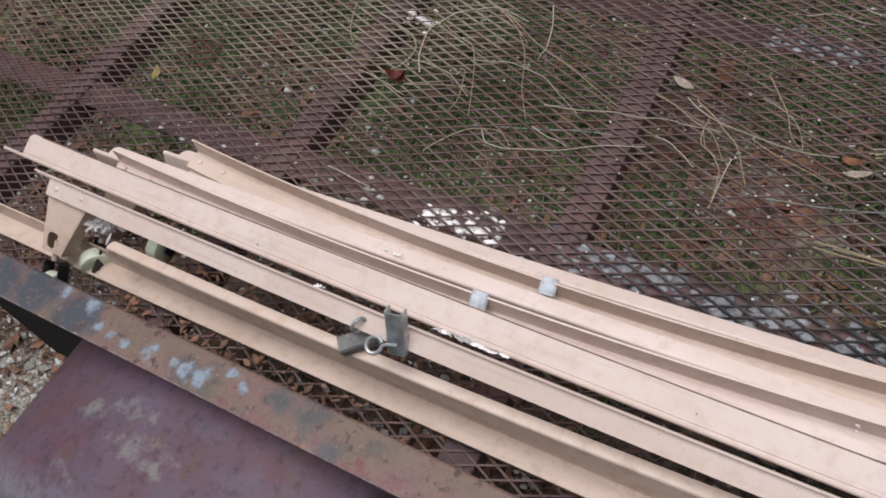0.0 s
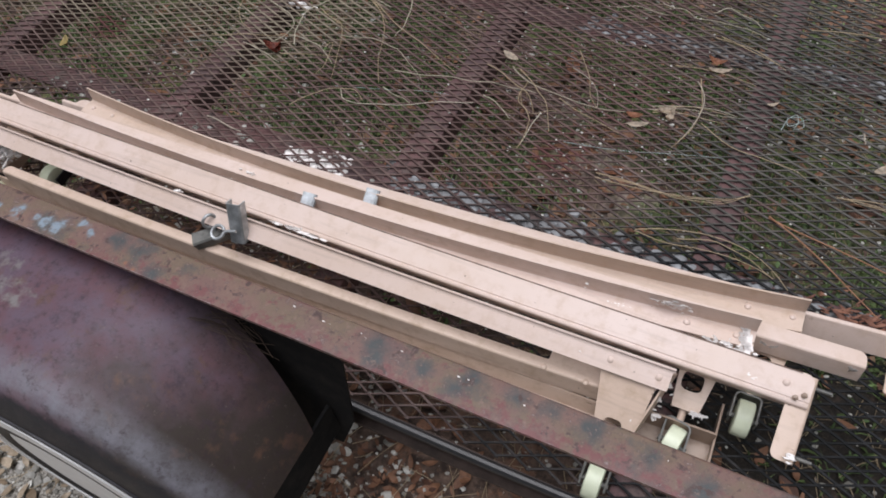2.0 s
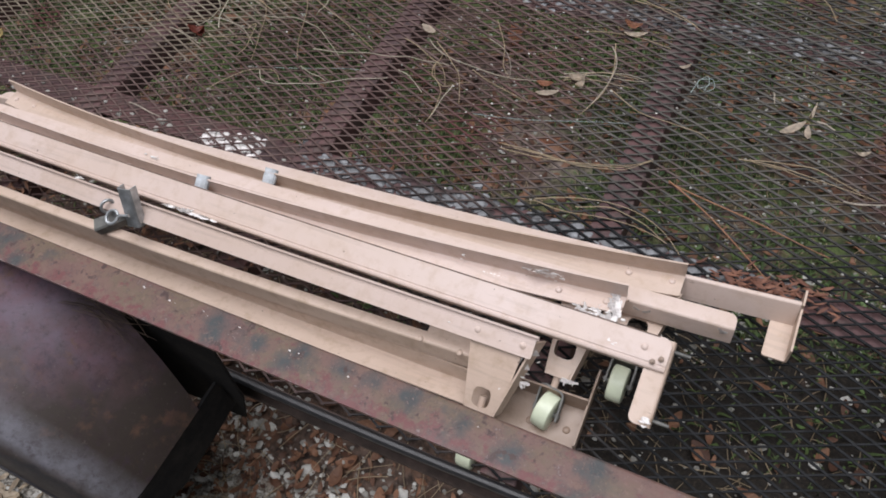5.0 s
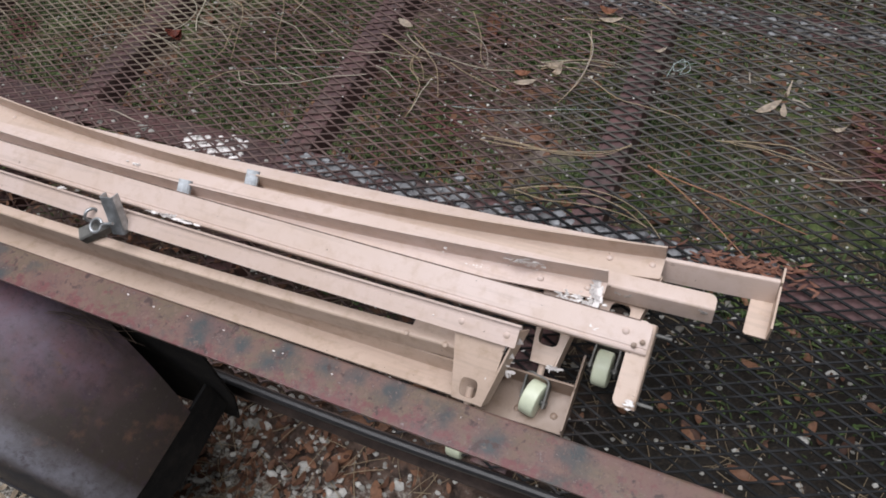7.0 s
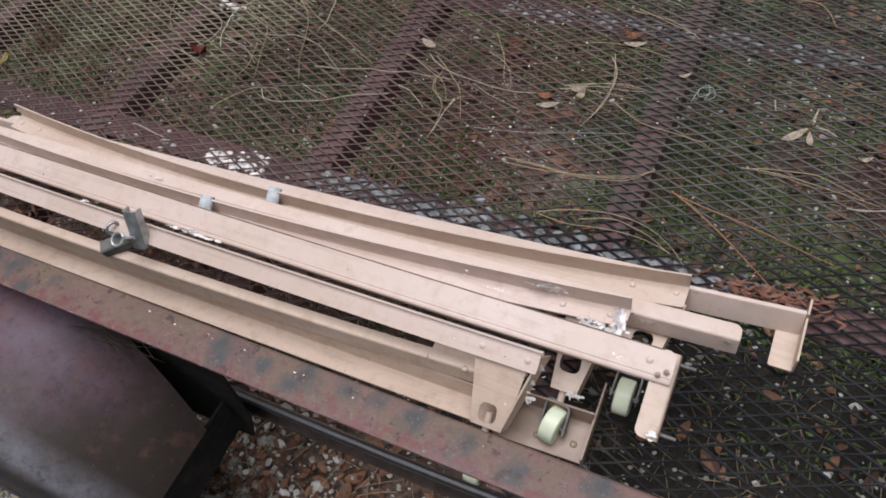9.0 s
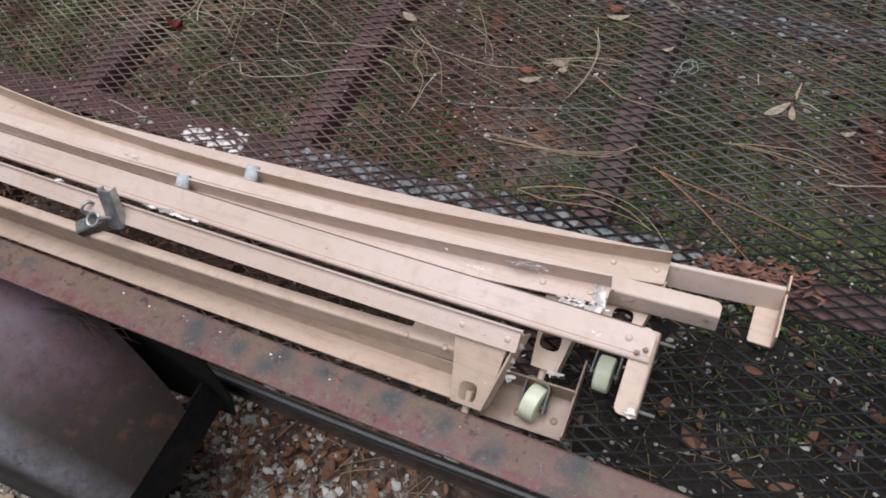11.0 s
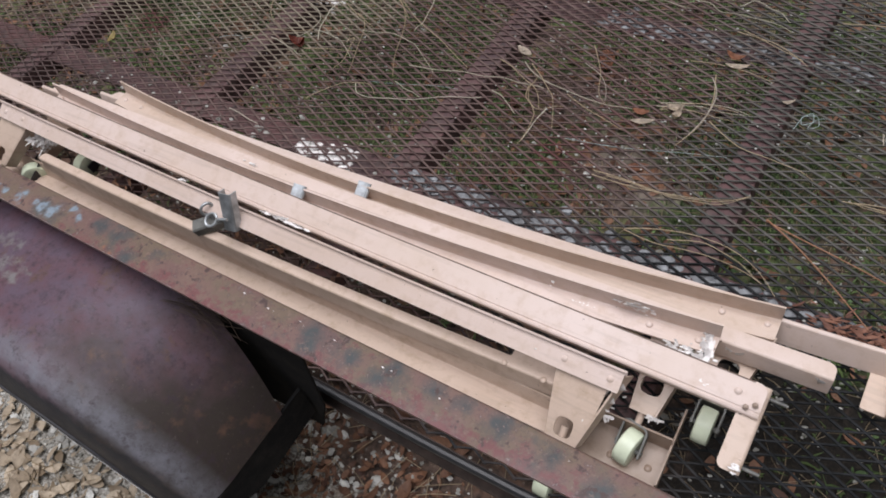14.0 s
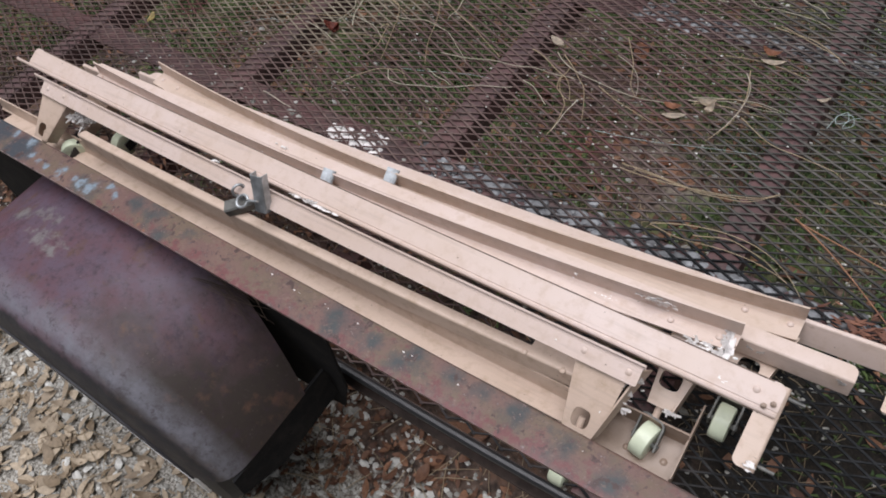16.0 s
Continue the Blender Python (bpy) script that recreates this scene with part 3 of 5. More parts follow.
part("edge_trim", trim_shape(), LIP, fender, "black rubber trim along the fender's lip")
# black sheet added for the shaded void below the fender's end
bm = bmesh.new()
plate(bm, [(-0.1125, 0.062, 0.4005), (-0.1125, -0.106, 0.396), (-0.118, -0.108, 0.34), (-0.112, -0.03, 0.310), (-0.108, 0.110, 0.325), (-0.1125, 0.110, 0.4005)], (1, 0, 0), 0.005)
part("void_sheet", bm, WELLBLACK, fender, "black sheet put in for the shaded void under the fender's end")
WX, WZ = -0.465, 0.277
bm = bmesh.new()
lathe(bm, (WX, 0, WZ), (0, 1, 0), [(-0.112, 0.125), (-0.130, 0.140), (-0.1350, 0.155), (-0.1315, 0.174), (-0.1305, 0.216), (-0.1265, 0.245), (-0.118, 0.262), (-0.100, 0.270), (-0.080, 0.273), (0.04, 0.273), (0.07, 0.255), (0.08, 0.20), (0.07, 0.13)], 64)
wheel = part("wheel", bm, TYRE, trailer, "black rubber tyre with a white stripe")
bm = bmesh.new()
lathe(bm, (WX, 0, WZ), (0, 1, 0), [(-0.1300, 0.1780), (-0.1355, 0.1800), (-0.1350, 0.2180), (-0.1290, 0.2200)], 64)
part("white_stripe", bm, WHITEWALL, wheel)
bm = bmesh.new()
lathe(bm, (WX, -0.100, WZ), (0, 1, 0), [(0, 0.05), (-0.01, 0.11), (0.004, 0.129), (0.02, 0.129), (0.03, 0.04)], 32)
part("rim", bm, FRAME, wheel)


def lodged_straw():
    r = random.Random(17)
    bm = bmesh.new()
    for _ in range(24):
        a = radians(r.uniform(45, 60))
        c = Vector((FX + FR * math.cos(a), r.uniform(0.078, 0.112), FZ + FR * math.sin(a) + r.uniform(0.001, 0.010)))
        t, b, ln = r.uniform(-0.5, 0.6), r.uniform(-0.012, 0.012), r.uniform(0.015, 0.045)
        along = Vector((math.sin(a) * math.cos(t), math.sin(t) * 0.6, -math.cos(a) * math.cos(t)))
        tube(bm, [c - along * ln, c + Vector((0, b, abs(b) * 0.6)), c + along * ln], 0.0006, 4)
    return part("pine_straw", bm, TWIGGY)


TWIGGY = material("brown_straw", varied((0.045, 0.030, 0.022), (0.12, 0.082, 0.060), 0.7, 60))
tagged(lodged_straw(), "brown pine straw lodged between fender and rail", "pine straw", kind="stuff")

# ---- bed frame rails ----


def leg(rail, x, top, along, side, hole_dark, flip=1, length=0.105, w_top=0.095, w_bot=0.044, wheel_gap=0.052, wheel_ax=(1, 0, 0), off=0.021, hole=0.021, slot_w=0.0135, slot_h=0.015, depth=0.026, flare=0.0):
    """A tapered channel leg with a slot and a caster, from the rail's flange along a direction."""
    top, d = Vector(top), Vector(along).normalized()
    n = Vector((1, 0, 0)).cross(d).normalized()
    if n.z < 0:
        n = -n
    e = Vector((flip, 0, 0))
    a, b = Vector((x, top.y, top.z)), Vector((x, top.y, top.z)) + e * w_top
    c = a + d * length + e * off
    f = c + e * w_bot
    bm = bmesh.new()
    hc = (c + f) / 2 - d * hole
    # front plate with a real slot
    outline = [a, b, f, c]
    slot = []
    for k in range(16):
        ang = 2 * math.pi * k / 16
        cs, sn = math.cos(ang), math.sin(ang)
        slot.append(hc + e * slot_w * math.copysign(abs(cs) ** 0.62, cs) + d * slot_h * math.copysign(abs(sn) ** 0.62, sn))
    ov = []
    for k in range(16):
        ang = 2 * math.pi * k / 16
        dirv = e * math.cos(ang) + d * math.sin(ang)
        best = 1e9
        for p, q in zip(outline, outline[1:] + outline[:1]):
            m = q - p
            nn = m.cross(n)
            den = dirv.dot(nn)
            if abs(den) > 1e-9:
                tt = (p - hc).dot(nn) / den
                if tt > 1e-6:
                    best = min(best, tt)
        ov.append(hc + dirv * best)
    t = n * 0.0028
    rows = []
    for ring in (slot, ov):
        rows.append([bm.verts.new(p) for p in ring])
        rows.append([bm.verts.new(p - t) for p in ring])
    s0, s1, o0, o1 = rows
    for k in range(16):
        m = (k + 1) % 16
        bm.faces.new((s0[k], o0[k], o0[m], s0[m]))
        bm.faces.new((s1[k], s1[m], o1[m], o1[k]))
        bm.faces.new((s0[k], s0[m], s1[m], s1[k]))
        bm.faces.new((o0[k], o1[k], o1[m], o0[m]))
    # corners that the slot's rays leave out
    for corner in outline:
        near = sorted(range(16), key=lambda k: (ov[k] - corner).length)[:2]
        p, q = ov[near[0]], ov[near[1]]
        if (p - corner).length > 1e-4:
            plate(bm, [p, corner, q], n, 0.0028)
    # folded side walls
    for p, q, out in ((b, f, e * flare), (a, c, e * 0)):
        plate(bm, [p - n * 0.0005, q - n * 0.0005, q - n * depth + out * 0.5, p - n * (depth + 0.006) + out], (q - p).cross(n), 0.0028)
    plate(bm, [c - n * 0.0005, f - n * 0.0005, f - n * 0.012, c - n * 0.012], d, 0.0028)
    lg = part("leg", bm, OLDTAN, rail)
    foot = (c + f) / 2 - n * 0.012
    bm = bmesh.new()
    tube(bm, [foot - d * 0.02, foot + d * 0.016], 0.0055, 10)
    part("stem", bm, OLDTAN, lg)
    hub = foot + d * wheel_gap - n * 0.006
    ax = Vector(wheel_ax).normalized()
    bm = bmesh.new()
    crown = foot + d * 0.017 - n * 0.004
    arch = [(-0.0185, 0.0), (-0.0185, -0.80), (-0.0172, -0.93), (-0.0130, -1.0), (0.0130, -1.0), (0.0172, -0.93), (0.0185, -0.80), (0.0185, 0.0)]
    drop = (hub - crown).dot(d)
    strip(bm, [hub + ax * a + d * (k * drop + (0.007 if k == 0 else 0)) for a, k in arch], 0.022, 0.0028, n)
    tube(bm, [hub - ax * 0.0215, hub + ax * 0.0215], 0.0042, 10)
    part("fork", bm, BLACK if hole_dark else OLDZINC, lg)
    bm = bmesh.new()
    lathe(bm, hub, ax, [(-0.0120, 0.008), (-0.0122, 0.0245), (-0.0108, 0.0268), (-0.005, 0.0276), (0.005, 0.0276), (0.0108, 0.0268), (0.0122, 0.0245), (0.0120, 0.008)], 28)
    part("wheel", bm, NYLON, lg, "milky white nylon caster wheel")
    return lg


RAILS = "folded bed frame rails"
UP, DOWN, FRONT, BACK = Vector((0, 0, 1)), Vector((0, 0, -1)), Vector((0, -1, 0)), Vector((0, 1, 0))


def bar(name, label, p0, p1, u, v, w1, w2, bow=(0, 0, 0), mat=TAN, **kw):
    mid = (Vector(p0) + Vector(p1)) / 2
    t = thing(name, (mid.x, mid.y, DECK), label, "bed rail", RAILS)
    bm = bmesh.new()
    angle_bar(bm, p0, p1, u, v, w1, w2, bow, **kw)
    part("angle_bar", bm, mat, t, "", 12)
    return t


# lowest pair, lying on the mesh
railA = bar("bed_rail", "tan painted steel bed rail lying flat on the mesh deck", (-1.345, 0.268, 0.354), (0.30, 0.280, 0.354), (0, -0.985, 0.16), (0, 0.16, 0.985), 0.0405, 0.036, bow=(0, -0.003, 0), ext2=(0.05, 0), mat=OLDTAN)
railB = bar("cross_rail", "tan painted steel cross rail leaning on the lowest bed rail", (-0.955, 0.262, 0.433), (0.30, 0.288, 0.433), BACK, DOWN, 0.0185, 0.040, bow=(0, -0.010, 0), mat=OLDTAN)
# upper pair with the tilted face
C_U, C_V = Vector((0, -0.848, -0.530)), Vector((0, -0.530, 0.848))
railC = bar("bed_rail", "tan painted steel bed rail with riveted caster legs", (-1.135, 0.3260, 0.4912), (0.343, 0.3252, 0.4907), C_U, C_V, 0.0345, 0.0085, bow=(0, -0.006, 0), round1=0.003, ext2=(0.035, 0.003))
D_U, D_V = Vector((0, 0.91, 0.41)), Vector((0, 0.41, -0.91))
railD = bar("cross_rail", "tan painted steel cross rail on top of the folded stack", (-1.245, 0.338, 0.489), (0.512, 0.334, 0.490), D_U, D_V, 0.046, 0.035, bow=(0, -0.007, 0), ext2=(0.05, 0), groove=0.0013)
railE = bar("bed_rail", "tan painted steel bed rail with white paint smears", (-1.03, 0.412, 0.462), (0.43, 0.444, 0.468), FRONT, UP, 0.0325, 0.034, bow=(0, -0.031, 0), round1=0.003)
railE2 = bar("cross_rail", "tan painted steel cross rail nested under a bed rail", (-1.11, 0.413, 0.458), (0.582, 0.456, 0.450), (0, 1, -0.06), (0, -0.06, -1), 0.027, 0.036, bow=(0, -0.009, 0), ext2=(0.035, 0))
railF = bar("bed_rail", "tan painted steel bed rail at the back of the stack", (-0.96, 0.516, 0.406), (0.494, 0.541, 0.420), FRONT, UP, 0.041, 0.034, bow=(0, -0.046, 0), round1=0.003, mat=YELLOWTAN)
railF2 = bar("cross_rail", "tan painted steel cross rail under the last bed rail", (-1.035, 0.490, 0.402), (0.66, 0.551, 0.420), (0, 0.95, -0.3), (0, -0.3, -0.95), 0.028, 0.044, bow=(0, -0.013, 0), ext2=(0.035, 0.17))

leg(railC, 0.242, (0, 0.3172, 0.4842), (0, -0.775, -0.632), 1, False, length=0.123, wheel_gap=0.066, flare=0.007)
leg(railC, -1.002, (0, 0.3172, 0.4842), (0, -0.775, -0.632), 1, True, flip=-1, length=0.121, wheel_gap=0.066, w_top=0.10, off=0.048)
leg(railE, 0.342, (0, 0.418, 0.459), (0, -0.9, -0.43), 1, False, length=0.116, w_top=0.064, w_bot=0.036, off=0.010, depth=0.040, wheel_ax=(1, -0.2, 0), hole=0.042, slot_w=0.0155, slot_h=0.014)
leg(railE, -0.948, (0, 0.410, 0.456), (0, -0.9, -0.43), 1, True, flip=-1, length=0.130, off=0.052, wheel_ax=(1, -0.7, 0))
leg(railF, 0.40, (0, 0.512, 0.414), (0, -0.98, -0.12), 1, False, length=0.112, off=0.030, hole=0.036, slot_w=0.0155, slot_h=0.014)
leg(railF, -0.86, (0, 0.490, 0.402), (0, -0.98, -0.12), 1, True, flip=-1, length=0.116, off=0.04)

# rivets
C_N, D_N = C_V, Vector((0, -0.41, 0.91))
for x in (0.255, 0.324, -1.017, -1.078):
    dome("rivet", (x, 0.3072, 0.4828), C_N, 0.0054, railC, TAN)
for x in (0.479,):
    dome("rivet", Vector((x, 0.332, 0.489)) + D_U * 0.028, D_N, 0.0054, railD, TAN)
for x, y in ((0.335, 0.418), (0.405, 0.424), (-1.011, 0.399), (-0.948, 0.393)):
    dome("rivet", (x, y, 0.467 if x < 0 else 0.472), UP, 0.0054, railE, TAN)
for x, y in ((0.413, 0.515), (0.478, 0.522), (-0.938, 0.492), (-0.881, 0.488)):
    dome("rivet", (x, y, 0.410 if x < 0 else 0.4235), UP, 0.0054, railF, TAN)
for x in (0.165, 0.230):
    dome("rivet", (x, 0.2835 + 0.01 * x, 0.4335), UP, 0.0052, railB, OLDTAN)
dome("rivet", (0.50, 0.5425, 0.398), FRONT, 0.007, railF2, TAN)

# two rusted nuts at the top rail's corner
for x, k in ((0.494, 0.0125), (0.504, 0.019)):
    q = Vector((x, 0.332, 0.489)) + D_U * k - D_N * 0.0005
    bm = bmesh.new()
    lathe(bm, q, D_N, [(0, 0.0042), (0.0034, 0.0042), (0.0040, 0.0036), (0.0042, 0.0022), (0.0070, 0.0020), (0.0073, 0)], 6)
    part("nut", bm, GRIMYSHADE, railD, "rusted nut", 10)

# dark strip added as the shade line behind the top rail's free edge
bm = bmesh.new()
edge = []
for i in range(34):
    k = 0.045 + 0.945 * i / 33
    edge.append(Vector((-1.245, 0.338, 0.489)).lerp(Vector((0.512, 0.334, 0.490)), k) + Vector((0, -0.007, 0)) * (4 * k * (1 - k)) + D_U * 0.0452 + D_N * 0.0001)
strip(bm, edge, 0.0019, 0.0007, D_U)
part("shade_strip", bm, material("edge_shade", plain((0.17, 0.115, 0.09), 0.7, 60, 0.5, 0.3)), railD, "thin brown strip put in as the shade line along the rail's edge")

# end plates
bm = bmesh.new()
top = Vector((0.5165, 0.332, 0.489)) + D_U * 0.047 - D_N * 0.006
angle_bar(bm, top, top - D_U * 0.119, (-1, 0, 0), D_V, 0.031, 0.042, round1=0.010, steps=4)
bracket = part("end_plate", bm, OLDTAN, railD)
for k in (0.012, 0.108):
    q = top - D_U * k + D_V * 0.012
    bm = bmesh.new()
    tube(bm, [q, q + Vector((0.022, 0, 0))], 0.0026, 8)
    part("pin", bm, OLDZINC, bracket)
bm = bmesh.new()
angle_bar(bm, (0.664, 0.548, 0.376), (0.664, 0.476, 0.372), (-1, 0, 0), UP, 0.036, 0.040, round1=0.004, steps=4)
plate(bm, [(0.6642, 0.550, 0.376), (0.6642, 0.578, 0.380), (0.6642, 0.577, 0.421), (0.6642, 0.550, 0.420)], (1, 0, 0), 0.003)
part("end_plate", bm, OLDTAN, railF2)
bm = bmesh.new()
angle_bar(bm, (0.285, 0.299, 0.3545), (0.423, 0.304, 0.3545), FRONT, UP, 0.066, 0.040, round1=0.004, steps=4)
plate(bm, [(0.4235, 0.362, 0.353), (0.4265, 0.236, 0.353), (0.4265, 0.236, 0.380), (0.4235, 0.362, 0.380)], (1, 0, 0), 0.003)
part("end_plate", bm, GRIMYSHADE, railB)
bm = bmesh.new()
plate(bm, [(0.166, 0.296, 0.425), (0.285, 0.297, 0.425), (0.285, 0.336, 0.425), (0.166, 0.335, 0.425)], (0, 0, 1), 0.003)
part("end_plate", bm, OLDTAN, railB)
for x, y in ((0.35, 0.256), (0.405, 0.262)):
    dome("rivet", (x, y, 0.3575), UP, 0.006, railB, GRIMYSHADE)


# clamps that hold the nested rails together
def eye_bolt(at, along, up, parent, r=0.0105, wire=0.0027):
    """A ring of thick wire with a shank."""
    a, u = Vector(along).normalized(), Vector(up).normalized()
    c = Vector(at)
    pts = [c + (a * math.cos(t) + u * math.sin(t)) * r for t in [radians(k) for k in range(20, 361, 17)]]
    pts += [c + a * (r + 0.006) + u * 0.003, c + a * (r + 0.022) + u * 0.004]
    bm = bmesh.new()
    tube(bm, pts, wire, 8)
    return part("eye_bolt", bm, ZINC, parent, "bright zinc eye bolt")


def channel_rings(top, d, e, o, length, w, dp, k=0.002, flare=1.0):
    prof = [(-w, -dp), (-w, -0.003), (-w + 0.003, 0), (w - 0.003, 0), (w, -0.003), (w, -dp), (w - k, -dp), (w - k, -0.003), (w - 0.004, -k), (-w + 0.004, -k), (-w + k, -0.003), (-w + k, -dp)]
    return [[top + d * length * s + e * a * (flare if s > 0.9 else 1.0) + o * b for a, b in prof] for s in (0, 0.4, 0.8, 1.0)]


def clip(x, y, z, label):
    """A short channel hooked over the upright flanges of two nested rails."""
    t = thing("rail_clamp", (x, y, z - 0.03), label, "clamp", "rail clamps")
    bm = bmesh.new()
    sweep(bm, channel_rings(Vector((x, y, z)), Vector((0.06, -0.85, -0.52)).normalized(), Vector((1, 0.05, 0)).normalized(), Vector((0, -0.52, 0.85)), 0.027, 0.0128, 0.008))
    part("channel", bm, BRIGHTZINC, t, "", 20)
    return t


clip(-0.306, 0.3990, 0.5035, "small grey zinc clamp gripping two nested bed rails")
clip(-0.240, 0.4865, 0.4510, "small grey zinc clamp gripping the rear bed rails")


def wing_clamp(top, along, out, length, label, ring, ring_along, ring_up, mat):
    """A deep zinc channel across a rail, with an eye bolt through its web."""
    top, d, o = Vector(top), Vector(along).normalized(), Vector(out).normalized()
    e = d.cross(o).normalized()
    t = thing("rail_clamp", top + d * length, label, "clamp", "rail clamps")
    bm = bmesh.new()
    sweep(bm, channel_rings(top, d, e, o, length, 0.0135, 0.018, flare=1.05))
    part("channel", bm, mat, t, "", 20)
    eye_bolt(ring, ring_along, ring_up, t, 0.0115, 0.0029)
    return t


wing_clamp((-0.386, 0.303, 0.540), (0.10, -0.38, -0.92), (0.12, -0.92, 0.37), 0.072, "grey zinc channel clamp with an eye bolt on the tilted rail", (-0.404, 0.268, 0.500), (0.95, 0.2, 0.1), (-0.15, 0.85, 0.5), ZINC)
wing_clamp((-0.428, 0.303, 0.461), (-0.76, -0.63, -0.14), (-0.15, -0.25, 0.95), 0.062, "weathered zinc channel clamp with an upright eye bolt", (-0.448, 0.293, 0.481), (0.1, -0.2, -1), (0.5, 0.85, 0), OLDZINC)


# dried white paint on the rails
def smear(name, at, u, v, ru, rv, n, parent, seed, size=0.006, mat=PAINT, label="crust of dried white paint"):
    r = random.Random(seed)
    u, v = Vector(u).normalized(), Vector(v).normalized()
    nrm = u.cross(v).normalized()
    nrm = nrm if nrm.z > -0.2 else -nrm
    bm = bmesh.new()
    for _ in range(2 * n):
        c = Vector(at) + u * ru * r.gauss(0, 0.5) + v * rv * r.gauss(0, 0.4)
        s, a0 = 0.7 * size * r.uniform(0.2, 1.0), r.uniform(0, 6.3)
        ring, low = [], []
        m = 9
        for k in range(m):
            a = a0 + 2 * math.pi * k / m
            q = s * r.uniform(0.55, 1.25)
            p = c + u * q * math.cos(a) * 1.9 + v * q * math.sin(a) * 0.8
            low.append(bm.verts.new(p - nrm * 0.001))
            ring.append(bm.verts.new(c + (p - c) * 0.75 + nrm * s * r.uniform(0.05, 0.28)))
        top = bm.verts.new(c + nrm * s * r.uniform(0.15, 0.4))
        for k in range(m):
            j = (k + 1) % m
            bm.faces.new((low[k], low[j], ring[j], ring[k]))
            bm.faces.new((ring[k], ring[j], top))
    return tagged(part(name, bm, mat, parent, label), kind="stuff")


smear("paint_smear", (0.305, 0.4290, 0.485), (1, 0.06, 0), (0, 0, 1), 0.030, 0.010, 26, railE, 1)
smear("paint_smear", (0.420, 0.416, 0.4715), (0.2, -1, 0), (1, 0.1, 0), 0.028, 0.009, 16, railE, 2)
smear("paint_smear", (0.400, 0.400, 0.4705), (1, 0.1, 0), (0, 1, 0), 0.030, 0.012, 14, railE, 3, 0.004)
smear("paint_smear", (0.319, 0.284, 0.4505), (0.28, 0.8, 0.6), (0.3, -0.1, -0.9), 0.035, 0.007, 26, railC, 5, 0.005)
smear("paint_smear", (-1.012, 0.309, 0.4105), (1, 0.1, 0), (0, -0.9, -0.43), 0.030, 0.018, 60, railE, 6)
smear("paint_smear", (-0.285, 0.330, 0.489), (1, 0, 0), (0, 0.8, -0.5), 0.045, 0.005, 9, railC, 7, 0.010)
smear("paint_smear", (0.436, 0.352, 0.4985), (1, 0, 0), D_U, 0.010, 0.004, 3, railD, 10, 0.0028)
smear("paint_smear", (-0.42, 0.349, 0.496), (1, 0, 0), D_U, 0.12, 0.012, 9, railD, 11, 0.003)
smear("paint_smear", (0.51, 0.272, 0.4685), (1, 0, 0), D_U, 0.006, 0.008, 6, railD, 12, 0.004)
smear("paint_smear", (-0.5, 0.383, 0.4665), (1, 0, 0), (0, 1, 0), 0.10, 0.010, 10, railE, 13, 0.004)
smear("paint_smear", (0.0, 0.243, 0.3575), (1, 0, 0), (0, 1, 0), 0.35, 0.010, 9, railA, 14, 0.003)
smear("paint_smear", (0.10, 0.111, 0.6722), (1, 0, 0), (0, 1, 0), 0.30, 0.010, 5, trailer, 15, 0.0022)

def crumple(at, u, v, ru, rv, n, parent, seed, size=0.012, lift=0.5):
    """Torn, crumpled skins of dried white paint that stand up from the metal."""
    r = random.Random(seed)
    u, v = Vector(u).normalized(), Vector(v).normalized()
    nrm = u.cross(v).normalized()
    nrm = nrm if nrm.z > -0.2 else -nrm
    bm = bmesh.new()
    for _ in range(n):
        c = Vector(at) + u * ru * r.gauss(0, 0.45) + v * rv * r.gauss(0, 0.45)
        s, a0, tilt = size * r.uniform(0.35, 1.0), r.uniform(0, 6.3), r.uniform(0, lift)
        e1 = u * math.cos(a0) + v * math.sin(a0)
        e2 = (v * math.cos(a0) - u * math.sin(a0)) * math.cos(tilt) + nrm * math.sin(tilt)
        rows = []
        for i in range(5):
            ends = 0.35 + 0.65 * math.sin(math.pi * (i + 0.6) / 5.2)
            rows.append([bm.verts.new(c + e1 * s * ((i + r.uniform(-0.3, 0.3)) / 4 - 0.5) * 2.0 + e2 * s * (j / 3 - 0.3) * ends * r.uniform(0.55, 1.1) + nrm * s * r.uniform(-0.02, 0.22)) for j in range(4)])
        for i in range(4):
            for j in range(3):
                bm.faces.new((rows[i][j], rows[i + 1][j], rows[i + 1][j + 1], rows[i][j + 1]))
    bmesh.ops.solidify(bm, geom=bm.faces[:], thickness=0.0006)
    return tagged(part("paint_skin", bm, PAINT, parent, "crumpled skin of dried white paint", 4), kind="stuff")


crumple((0.421, 0.418, 0.4715), (0.2, -1, 0), (1, 0.1, 0), 0.034, 0.012, 16, railE, 81, 0.011, 0.22)
crumple((0.385, 0.400, 0.4700), (1, 0.1, 0), (0, 1, 0), 0.030, 0.010, 12, railE, 82, 0.010, 0.3)
crumple((0.305, 0.4265, 0.489), (1, 0.06, 0.05), (0, -0.75, 0.66), 0.030, 0.006, 16, railE, 83, 0.011, 0.25)
crumple((0.334, 0.285, 0.4405), (0.22, 0.75, 0.60), (0.9, 0, -0.4), 0.040, 0.010, 11, railC, 84, 0.0075, 0.5)
crumple((-0.280, 0.3315, 0.490), (1, 0, 0), (0, 0.8, -0.5), 0.045, 0.007, 15, railC, 85, 0.013, 0.6)
crumple((-0.335, 0.329, 0.490), (1, 0, 0), (0, 0.8, -0.5), 0.016, 0.004, 3, railC, 88, 0.010, 0.5)
crumple((-0.985, 0.297, 0.444), (1, 0.1, 0), (0, -0.9, -0.43), 0.036, 0.020, 34, railE, 86, 0.014, 0.7)
